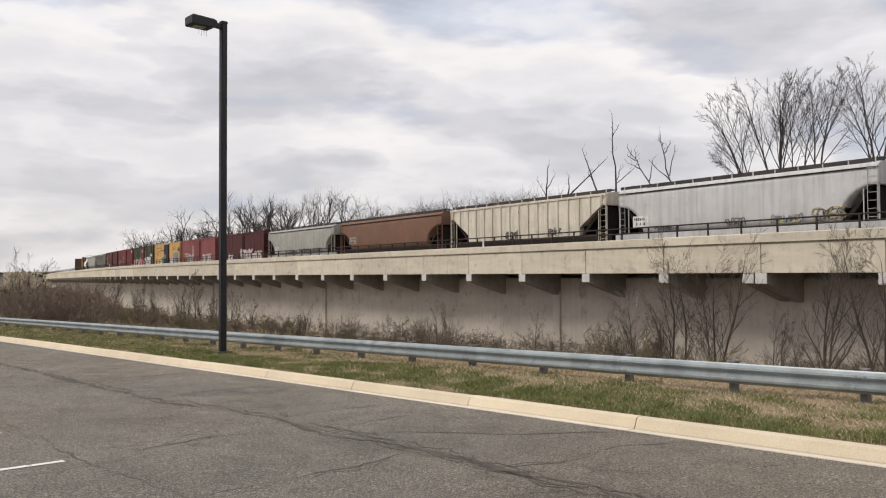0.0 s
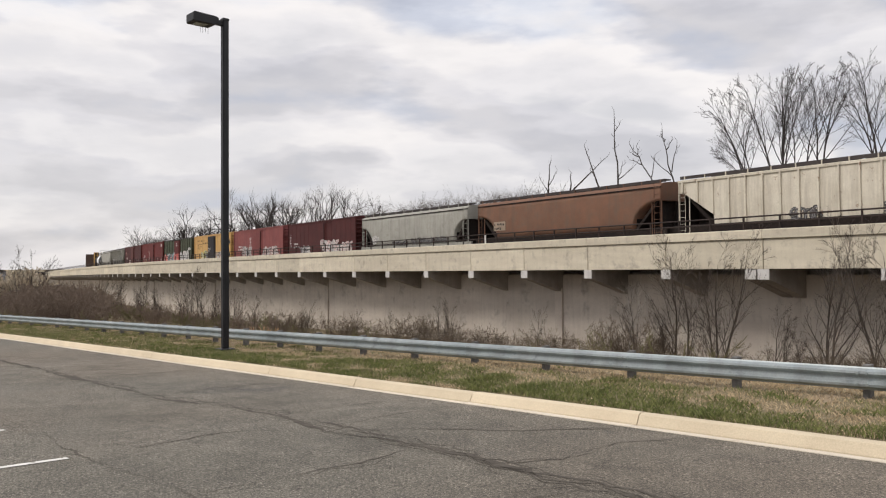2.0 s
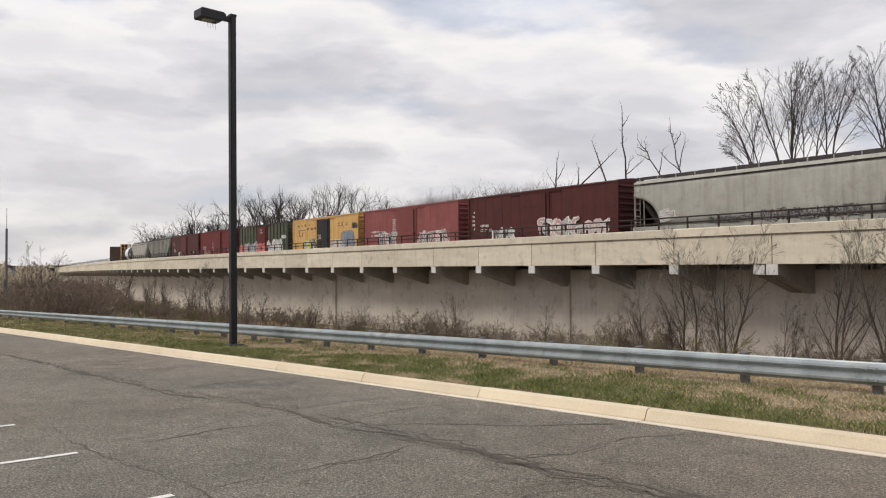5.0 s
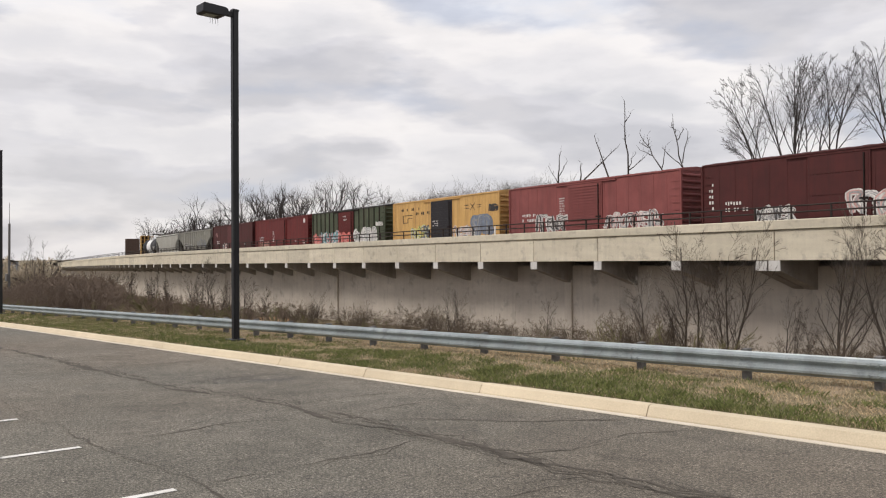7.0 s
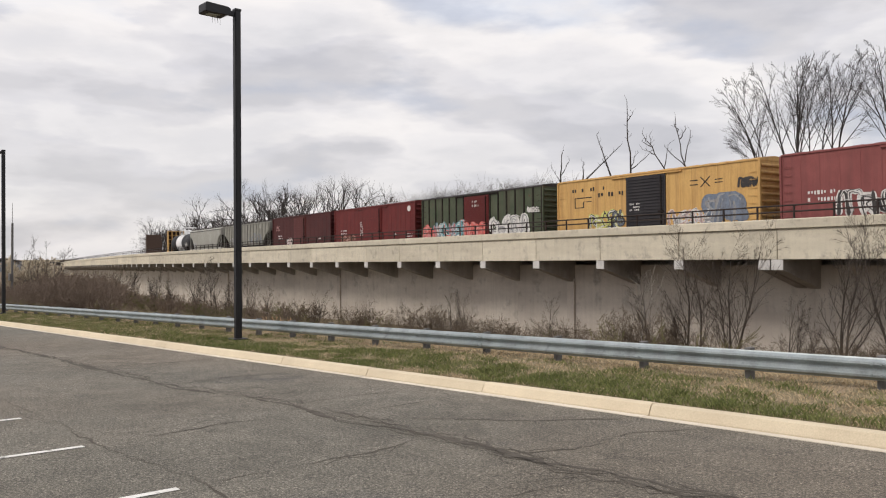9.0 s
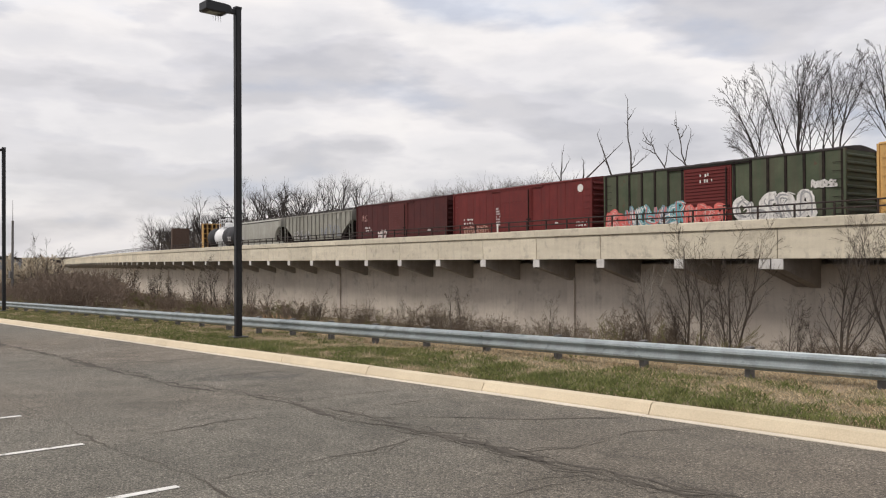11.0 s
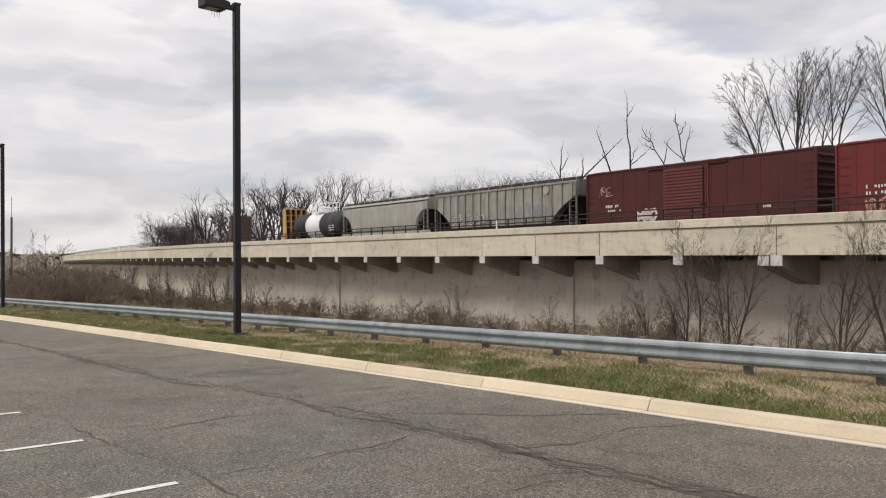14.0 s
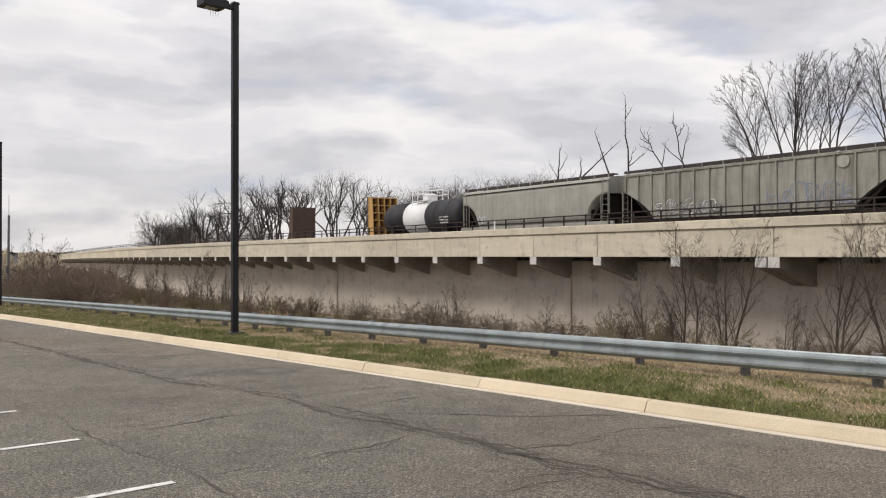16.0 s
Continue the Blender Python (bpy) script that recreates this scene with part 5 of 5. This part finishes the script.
# big trees close behind the viaduct; heights above the low ground there
def grove():
    # each: where it stands, the height of its top, how far its side limbs reach, and its stems (offset, lean as they clear the train, thickness)
    for seed, s, top, reach, stems in (
            (11, 9.5, 14.4, 0.40, ((-0.25, -0.56, 0.055), (0.05, -0.66, 0.06), (0.35, -0.42, 0.045), (-0.45, -1.05, 0.03))),
            (12, 7.0, 15.1, 0.62, ((-0.45, -0.32, 0.06), (-0.1, -0.05, 0.065), (0.35, 0.10, 0.06), (0.0, 0.26, 0.045))),
            (13, 5.6, 14.0, 0.55, ((-0.2, -0.08, 0.05), (0.3, 0.14, 0.055))),
            (14, 4.1, 14.6, 0.6, ((0.0, -0.10, 0.055), (0.15, 0.30, 0.06))),
            (15, 0.5, 14.6, 0.62, ((-0.5, -0.36, 0.06), (0.0, -0.14, 0.07), (0.5, 0.2, 0.065))),
            (16, -4.8, 14.5, 0.62, ((-0.5, -0.3, 0.06), (0.1, 0.0, 0.065), (0.5, 0.25, 0.06)))):
        rnd = random.Random(seed)
        x, y = via_spot(s, 13.0)
        z0 = land_z(x, y)
        fine, me = Limbs(), []
        bend = 7.2 - z0
        for dx, lean, thick in stems:
            wood = Limbs()
            knee = Vector((dx, rnd.uniform(-0.6, 0.6), bend))
            pts = [Vector((dx * 0.5, knee.y * 0.5, -0.3)).lerp(knee, i / 5) + Vector((rnd.gauss(0, 0.06), rnd.gauss(0, 0.06), 0)) * (0 < i < 5) for i in range(6)]
            wood.limb(pts, [thick * (1.9 - 0.18 * i) for i in range(6)], 7)
            me.append(("trunk", wood.mesh("trunk", BARK)))
            arched(rnd, fine, knee, lean, (6.6 if thick > 0.03 else 3.8) * rnd.uniform(0.85, 1.0), thick, reach)
        grown = (top - z0 - bend) / (max(p[2] for p in fine.v) - bend)
        fine.v = [(p[0] * (0.4 + 0.6 * grown), p[1] * grown, bend + (p[2] - bend) * grown) for p in fine.v]
        me.append(("crown", fine.mesh("crown", TREE_WOOD)))
        plant("tree", me, at_land(x, y) @ pose(0, 0, 0, 0, 0, -7.9), "tall bare many-stemmed tree behind the viaduct", "tree", "bare trees")
    # broken snags: where they stand, the height of the tip, the lean, and the stubs left on them (height, angle, length)
    for k, (s, tip, lean, stubs) in enumerate((
            (27.6, 10.7, 0.12, ((8.0, -42, 2.1), (8.5, 38, 1.6))), (24.8, 9.4, 0.02, ()), (21.4, 11.5, -0.45, ((8.7, -50, 1.2),)), (24.9, 10.3, 1.6, ()),
            (19.5, 13.8, -0.08, ((8.2, 18, 1.5), (8.3, 58, 2.0), (12.1, 25, 0.8), (10.2, -14, 0.9))),
            (15.9, 11.0, -0.70, ((8.1, 5, 1.8), (9.4, -25, 1.5), (9.2, -65, 1.3), (9.9, -65, 1.2))), (14.1, 11.7, -0.28, ((8.4, 8, 2.3), (8.0, -50, 2.7), (10.1, 25, 0.9), (10.7, -40, 1.0))))):
        rnd = random.Random(70 + k)
        x, y = via_spot(s, 11)
        z0 = land_z(x, y)
        wood, twigs = Limbs(), Limbs()

        def run(a, b, r0, r1, n, to):
            pts = [a.lerp(b, i / n) + Vector((rnd.gauss(0, 0.05), rnd.gauss(0, 0.05), 0)) * (0 < i) for i in range(n + 1)]
            to.limb(pts, [r0 + (r1 - r0) * i / n for i in range(n + 1)], 5)
            return pts

        bend = Vector((0, 0, 7.6 - z0))
        run(Vector((0, 0, -0.3)), bend, 0.15, 0.10, 5, wood)
        stem = run(bend, bend + Vector((lean * (tip - 7.6), 0, tip - 7.6)), 0.08 if k < 5 else 0.055, 0.022, 6, twigs)
        for z, a, ln in stubs:
            root = bend + Vector((lean * (z - 7.6), 0, z - 7.6))
            out = root + Vector((math.sin(radians(a)) * ln, rnd.uniform(-0.4, 0.4), math.cos(radians(a)) * ln))
            pts = run(root, out, 0.045, 0.015, 4, twigs)
            for q in pts[2:]:
                run(q, q + Vector((rnd.uniform(-0.4, 0.4), rnd.uniform(-0.3, 0.3), rnd.uniform(0.15, 0.5))), 0.015, 0.006, 2, twigs)
        for q in stem[3:]:
            run(q, q + Vector((rnd.uniform(-0.35, 0.35), 0, rnd.uniform(0.2, 0.5))), 0.015, 0.006, 2, twigs)
        plant("tree_snag", [("trunk", wood.mesh("trunk", BARK)), ("crown", twigs.mesh("crown", BARK))], at_land(x, y) @ pose(0, 0, 0, 0, 0, -7.9), "dead broken tree with few bare limbs", "tree", "snags")
    # the tree line further along
    kinds = [fan_tree(40 + i, 16.0, (1, 2, 1, 1, 2)[i], 6, angle=19, levels=5, first=0.47, ratio=0.63, three=0.22, spray=1, up=0.03, wob=0.08, thin=0.0095, girth=0.0135, leafy=3, keep=0.86, twig=TREE_WOOD) for i in range(5)]
    round_k = [fan_tree(60 + i, 14.0, 4, 15, angle=23, levels=5, first=0.26, ratio=0.74, three=0.45, spray=4, up=0.0, wob=0.08, thin=0.0075, girth=0.006, leafy=3, twig=SAPLING) for i in range(2)]
    high = {me[0][1]: max(v.co.z for _, m in me for v in m.vertices) for me in kinds + round_k}
    rnd = random.Random(7)
    for s, top in ((212, 12.6), (198, 13.3), (185, 12.4), (174, 11.3), (163, 10.6), (153, 10.0), (144, 13.1), (136, 14.0), (127, 13.6), (120, 14.2), (112, 15.1),
                   (104, 14.6), (99, 15.0), (94, 14.4), (88.5, 13.3), (84.5, 13.0), (80.5, 13.8), (76, 13.2), (71, 12.2), (66.5, 11.2)):
        o = 14 + rnd.uniform(-1.5, 4)
        x, y = via_spot(s, o)
        h = (top - land_z(x, y)) * rnd.uniform(0.96, 1.04)
        kind = kinds[rnd.randrange(5)]
        plant("tree", kind, at_land(x, y, rnd.uniform(0, 360), h / high[kind[0][1]]), "bare grey deciduous tree in the line behind the tracks", "tree", "bare trees")
    for s, top in ((205, 10.6), (193, 10.9), (180, 9.8), (167, 9.3), (157, 8.8), (147, 8.5), (131, 9.7), (62, 11.0), (60, 10.6), (58.5, 11.1), (56, 10.5), (54, 9.6), (52, 8.9), (46, 9.4), (44, 10.1), (42.5, 10.4), (41, 10.5), (39, 10.3), (37.5, 10.4), (36, 9.8), (34.5, 9.6), (31, 8.6)):
        o = 17 + rnd.uniform(-2, 5)
        x, y = via_spot(s, o)
        h = top - land_z(x, y)
        kind = round_k[rnd.randrange(2)]
        plant("tree", kind, at_land(x, y, rnd.uniform(0, 360), h / high[kind[0][1]]), "bushy bare tree behind the tracks", "tree", "bare trees")


grove()


# saplings and brush in front of the wall
def thicket():
    sap = [tree_meshes(80 + i, 6.5, (2, 1, 3)[i], 6, kids=((13, 0.40, 30), (7, 0.46, 33), (4, 0.5, 36)), frm=(0.16, 0.15, 0.2), up=0.09, wob=0.08, thin=0.0038, girth=0.0085, bark=SAPLING, twig=SAPLING) for i in range(3)]
    white = fan_tree(88, 6.5, 1, 5, angle=25, levels=3, first=0.42, ratio=0.62, three=0.5, spray=2, up=0.05, wob=0.06, thin=0.005, girth=0.006, leafy=1, bark=PALE_BARK, twig=PALE_BARK)
    x, y = via_spot(4.7, -4.5)
    plant("sapling", white, at_land(x, y, 0, (1.35 - land_z(x, y)) / 6.5), "whitish thin sapling before the concrete wall", "sapling", "saplings")
    for k, s, o, top in ((0, 1.5, -4.5, 4.3), (2, -0.8, -4.5, 4.2), (1, -3.2, -4.0, 0.6), (0, -6.1, -5.0, 4.2), (2, -7.9, -4.5, 4.6), (1, 4.4, -4.5, 1.8), (1, -3.6, -4.0, 0.2), (0, -4.4, -4.0, -0.2),
                         (2, 2.6, -4.0, 0.6), (1, 11.8, -4.5, -0.2), (0, 20.7, -4.5, 0.0), (1, 22.0, -4.5, -0.3), (2, 42.4, -5, -1.0), (0, 54.6, -5, -0.8), (1, 61.2, -5, -0.4), (0, 70.8, -5, 2.6), (2, 77.4, -5, -0.1), (1, 34.5, -4, -1.4), (0, 90.0, -5, -1.0), (2, 100, -5, -0.9)):
        x, y = via_spot(s, o)
        h = top - land_z(x, y)
        plant("sapling", sap[k], at_land(x, y, s * 77 % 360, h / 6.5), "thin leafless sapling against the concrete wall", "sapling", "saplings")
    more = random.Random(77)
    for i in range(15):
        s, o, top = 57 + 5.3 * i + more.uniform(-2, 2), more.uniform(-6, -3.5), more.uniform(-0.9, 1.3)
        x, y = via_spot(s, o)
        plant("sapling", sap[i % 3], at_land(x, y, more.uniform(0, 360), (top - land_z(x, y)) / 6.5), "thin leafless sapling against the concrete wall", "sapling", "saplings")
    bush = [tree_meshes(90 + i, 3.0, 16, 30, kids=((6, 0.5, 34), (5, 0.55, 38), (3, 0.6, 42)), frm=(0.15, 0.2, 0.2), up=0.05, wob=0.11, thin=0.005, girth=0.0045, bark=BUSHY, twig=BUSHY) for i in range(3)]
    mass = [tree_meshes(96 + i, 3.6, 12, 28, kids=((6, 0.5, 34), (5, 0.5, 38), (3, 0.5, 42)), frm=(0.15, 0.2, 0.2), up=0.06, wob=0.1, thin=0.0095, girth=0.007, bark=BRUSH, twig=BRUSH) for i in range(2)]
    scrub = [tree_meshes(105 + i, 2.6, 9, 32, kids=((5, 0.5, 36), (4, 0.55, 40), (3, 0.6, 44)), frm=(0.15, 0.2, 0.2), up=0.03, wob=0.13, thin=0.012, girth=0.006, bark=BRUSH, twig=(WEED, BRUSH)[i]) for i in range(2)]
    weed = tree_meshes(99, 1.2, 9, 30, kids=((4, 0.5, 36), (3, 0.55, 40)), frm=(0.15, 0.2), up=0.05, wob=0.12, thin=0.006, girth=0.006, bark=BRUSH, twig=WEED)
    rnd = random.Random(5)
    spots = [(4.6, -4.5, -0.2), (5.4, -5, -0.9), (3.9, -4.8, -0.9), (10.1, -5, -1.3), (9.3, -4.5, -1.7), (23.1, -5, -1.2), (24.3, -5.2, -1.1), (21.6, -4.8, -1.7), (17.3, -5, -1.6), (15.6, -5, -1.7), (14.0, -5, -2.0),
             (33.9, -5, -1.8), (32, -5, -2.0), (36, -5, -2.0), (42.4, -5, -1.7), (45, -5, -2.0), (2.0, -4.5, -1.4), (-0.4, -4.5, -1.5), (-3.8, -4.5, -1.5), (-6.6, -5, -1.0), (-7.6, -5, -0.8), (-5.6, -4.6, -1.4), (19.2, -5, -2.0), (12.6, -5, -2.0), (28.0, -5, -2.1)]
    spots += [(48 + 2.6 * i, -5 + rnd.uniform(-2, 1), -2.3 + rnd.uniform(-0.4, 0.7) - 0.010 * i * 2.6) for i in range(40)]
    for s, o, top in spots:
        x, y = via_spot(s, o)
        h = max(0.9, top - land_z(x, y)) * 1.05
        pick = bush[rnd.randrange(3)] if s < 47 else scrub[rnd.randrange(2)]
        plant("bush", pick, at_land(x, y, rnd.uniform(0, 360), h / 3.0), "tangled brown leafless bush before the wall", "bush", "brush")
    # dense brush on the bank at the far end, and weeds along the back of the verge
    for i in range(95):
        f = rnd.random()
        x = -60 - 55 * f
        slant = rnd.uniform(0.235, 0.335)
        y = -x * slant
        top = 0.55 - 1.2 * f + rnd.uniform(-0.7, 0.5) - (0.9 if slant < 0.287 else 0.0)
        plant("bush", mass[rnd.randrange(2)], at_land(x, y, rnd.uniform(0, 360), max(0.6, (top - land_z(x, y)) / 3.0)), "dense brown brush on the bank", "bush", "brush")
    for i in range(26):
        x = -85 - 35 * rnd.random()
        y = -x * rnd.uniform(0.36, 0.55)
        plant("bush", mass[rnd.randrange(2)], at_land(x, y, rnd.uniform(0, 360), rnd.uniform(0.32, 0.5)), "dense brown brush on the bank", "bush", "brush")
    for i in range(110):
        x, y = 2 - 84 * rnd.random() ** 0.8, rnd.uniform(13.2, 24)
        plant("weed_clump", weed, at_land(x, y, rnd.uniform(0, 360), rnd.uniform(0.6, 1.3)), "dry brown weeds behind the guardrail", "weed", "weeds")
    # pale willow scrub behind the bank
    pale = tree_meshes(101, 8.0, 9, 22, kids=((7, 0.45, 32), (5, 0.5, 36), (4, 0.5, 40)), frm=(0.2, 0.2, 0.2), up=0.08, wob=0.1, thin=0.055, girth=0.008, bark=TAN, twig=TAN)
    for i, (x, y, h) in enumerate(((-120, 30.0, 4.6), (-121, 31.5, 5.2), (-122, 33.2, 4.8), (-124, 32.0, 5.4), (-126, 35.0, 4.4), (-119, 29.0, 4.0))):
        plant("scrub", pale, at_land(x, y, 70 * i, (h + 2.3) / 6.4), "pale tan leafless scrub on the bank", "bush", "pale scrub")
    tall = tree_meshes(103, 9.0, 3, 12, thin=0.009, girth=0.009, kids=((6, 0.5, 36), (5, 0.5, 38), (4, 0.5, 40)), frm=(0.3, 0.2, 0.2))
    for i, (x, y, h) in enumerate(((-112, 30.8, 10.6), (-113.5, 33.0, 10.0), (-116, 31.4, 10.2))):
        plant("tree", tall, at_land(x, y, 50 * i, h / 9.0), "small bare tree above the brush", "tree", "bare trees")


thicket()


# ---- the far end: a steel girder span, a grey shed and a leaning pole ----
def far_end():
    s = BAYS[-1] * STEP + STEP + 0.2
    zt = top_z(s)
    span = empty("girder_bridge", "dark rusty steel girder span after the viaduct", "bridge", m=VIA @ level_pose(s, 0, zt))
    part("tower", boxes((-1.6, 0, 0.0, 1.4, -9.0, 0.7)), RAIL_ST, span)
    for y in (0.4, 6.2):
        bm = boxes((-90, -1.6, y, y + 0.35, -1.2, -0.2), (-90, -1.6, y - 0.15, y + 0.5, -0.26, -0.14), (-90, -1.6, y - 0.15, y + 0.5, -1.26, -1.16))
        for i in range(30):
            box(bm, -3.12 - 2.9 * i, -3.0 - 2.9 * i, y - 0.12, y, -1.16, -0.26)
        part("girder", bm, RAIL_ST, span)
    part("deck", boxes((-90, -1.6, 0.75, 6.2, -1.4, -1.2)), RAIL_ST, span)
    for k in (45, 88):
        part("pier", boxes((-k - 1, -k, 0.6, 6.4, -14, -1.2)), WALL_CON, span)
    shed = empty("shed", "plain grey metal shed far off behind the bank", "building", m=at_land(-150, 34.3, 12))
    part("wall", boxes((-2.1, 2.1, -3, 3, -2, 7.6)), SHED, shed)
    bm = bmesh.new()
    prism(bm, [(-3.2, 7.6), (0, 8.2), (3.2, 7.6)], "x", -2.3, 2.3)
    part("roof", bm, ROOF_D, shed)
    part("door", boxes((-0.6, 0.6, -3.06, -3.0, -1, 2.8)), POST_ST, shed)
    pole = empty("utility_pole", "thin grey wooden pole leaning slightly", "pole", m=at_land(-85.4, 20.6) @ pose(0, 0, 0, 0, 1.6, 0))
    bm = bmesh.new()
    tube(bm, (0, 0, -0.3), (0, 0, 9.6), 0.13, 0.10, sides=10)
    part("shaft", bm, POST_ST, pole)
    bm = bmesh.new()
    tube(bm, (0, 0, 9.6), (0, 0, 11.6), 0.03, 0.02, sides=6)
    part("tip_rod", bm, POST_ST, pole)
    part("box", bevelled(boxes((-0.25, 0.25, -0.3, -0.1, 4.0, 4.7)), 0.03), POST_ST, pole)


far_end()


def small_finds():
    tuft = tree_meshes(120, 1.0, 20, 34, kids=((5, 0.5, 34), (3, 0.55, 38)), frm=(0.1, 0.2), up=0.02, wob=0.1, thin=0.008, girth=0.007, bark=TUFT, twig=TUFT)
    plant("grass_tuft", tuft, at_land(-24.3, 14.0, 0, 1.0), "rounded tuft of orange-tan dead grass behind the guardrail", "grass tuft")
    sprout = tree_meshes(121, 0.5, 26, 16, kids=((4, 0.6, 18),), frm=(0.05,), up=0.1, wob=0.08, thin=0.0035, girth=0.009, bark=SPROUT, twig=SPROUT)
    for x, y, size in ((-7.75, 11.5, 0.85), (-7.5, 11.35, 0.6), (-5.6, 11.3, 0.7), (-9.8, 11.7, 0.5), (-15.2, 12.3, 0.8), (-15.6, 12.5, 0.9), (-3.9, 11.4, 0.6)):
        plant("grass_tuft", sprout, at_land(x, y, x * 50, size), "upright tuft of green grass by a guardrail post", "grass tuft", "grass tufts")
    mark = empty("marker_post", "short white marker post at the viaduct railing", "marker post", m=VIA @ via_pose(22.56, 0.17))
    part("post", bevelled(boxes((-0.07, 0.07, -0.03, 0.03, 0.0, 0.62)), 0.01), MARKS, mark)


small_finds()


# ---- turf on the verge: green and straw blades ----
def turf_material(name, a, b):
    return surface(name, a, b, 2.0, 0.8, 0, 20, vary=0.5, islands=True)


def blades(name, label, count, material, seed, pick, tall, flat, x0=-75.0, x1=14.0):
    rnd = random.Random(seed)
    v, f = [], []
    made = 0
    while made < count:
        q = rnd.random()
        x = x1 - (x1 - x0) * q ** 1.7
        y = 9.06 + rnd.random() ** 1.2 * 5.2
        if rnd.random() > pick(x, y):
            continue
        made += 1
        z = land_z(x, y)
        far = 1 + max(0.0, -x) / 40
        h, w = tall * rnd.uniform(0.5, 1.3) * (0.75 + 1.1 * max(0.0, noise.noise(Vector((x * 2.1, y * 2.1, 1.0))))), 0.0023 * far * rnd.uniform(0.7, 1.5)
        a, le = rnd.uniform(0, 6.283), h * flat * rnd.uniform(0.2, 1.4)
        dx, dy = math.cos(a), math.sin(a)
        i = len(v)
        v += [(x - dy * w, y + dx * w, z - 0.01), (x + dy * w, y - dx * w, z - 0.01), (x + dx * le * 0.4 + dy * w * 0.7, y + dy * le * 0.4 - dx * w * 0.7, z + h * 0.6), (x + dx * le, y + dy * le, z + h)]
        f += [(i, i + 1, i + 2), (i, i + 2, i + 3)]
    me = bpy.data.meshes.new(name)
    me.from_pydata(v, [], f)
    me.materials.append(material)
    return tagged(new(name, me), label, "grass", kind="stuff")


def greenness(x, y):
    far = min(1.0, max(0.0, (-14 - x) / 12))
    g = 0.5 + (1.3 - 0.7 * far) * noise.noise(Vector((x * 0.35, y * 0.8, 3.0))) + 1.0 * noise.noise(Vector((x * 1.3, y * 1.9, 8.0)))
    return max(0.0, min(1.0 - 0.58 * far, (g - 0.5) * 1.25 + 0.98 - 0.62 * (1 - 0.65 * far) * max(0.0, y - 9.7) - 0.008 * max(0.0, -12 - x)))


blades("green_grass", "short green grass on the verge", 170000, turf_material("green_blades", (0.112, 0.134, 0.038), (0.19, 0.20, 0.07)), 31, greenness, 0.07, 0.7)
blades("dry_grass", "straw-coloured dead grass on the verge", 260000, turf_material("straw_blades", (0.39, 0.295, 0.18), (0.52, 0.41, 0.265)), 32, lambda x, y: 1.0 - 0.88 * greenness(x, y), 0.04, 1.25)


# ---- what moves: the train runs east at a steady pace ----
def motions():
    times = [0.0, 0.1, 0.25] + [0.5 * i for i in range(1, 32)] + [15.75, 15.9, 16.0]
    for s0, car in CARS:
        walk(car, [(t, train_pose(s0 - gone(t))) for t in times])


motions()
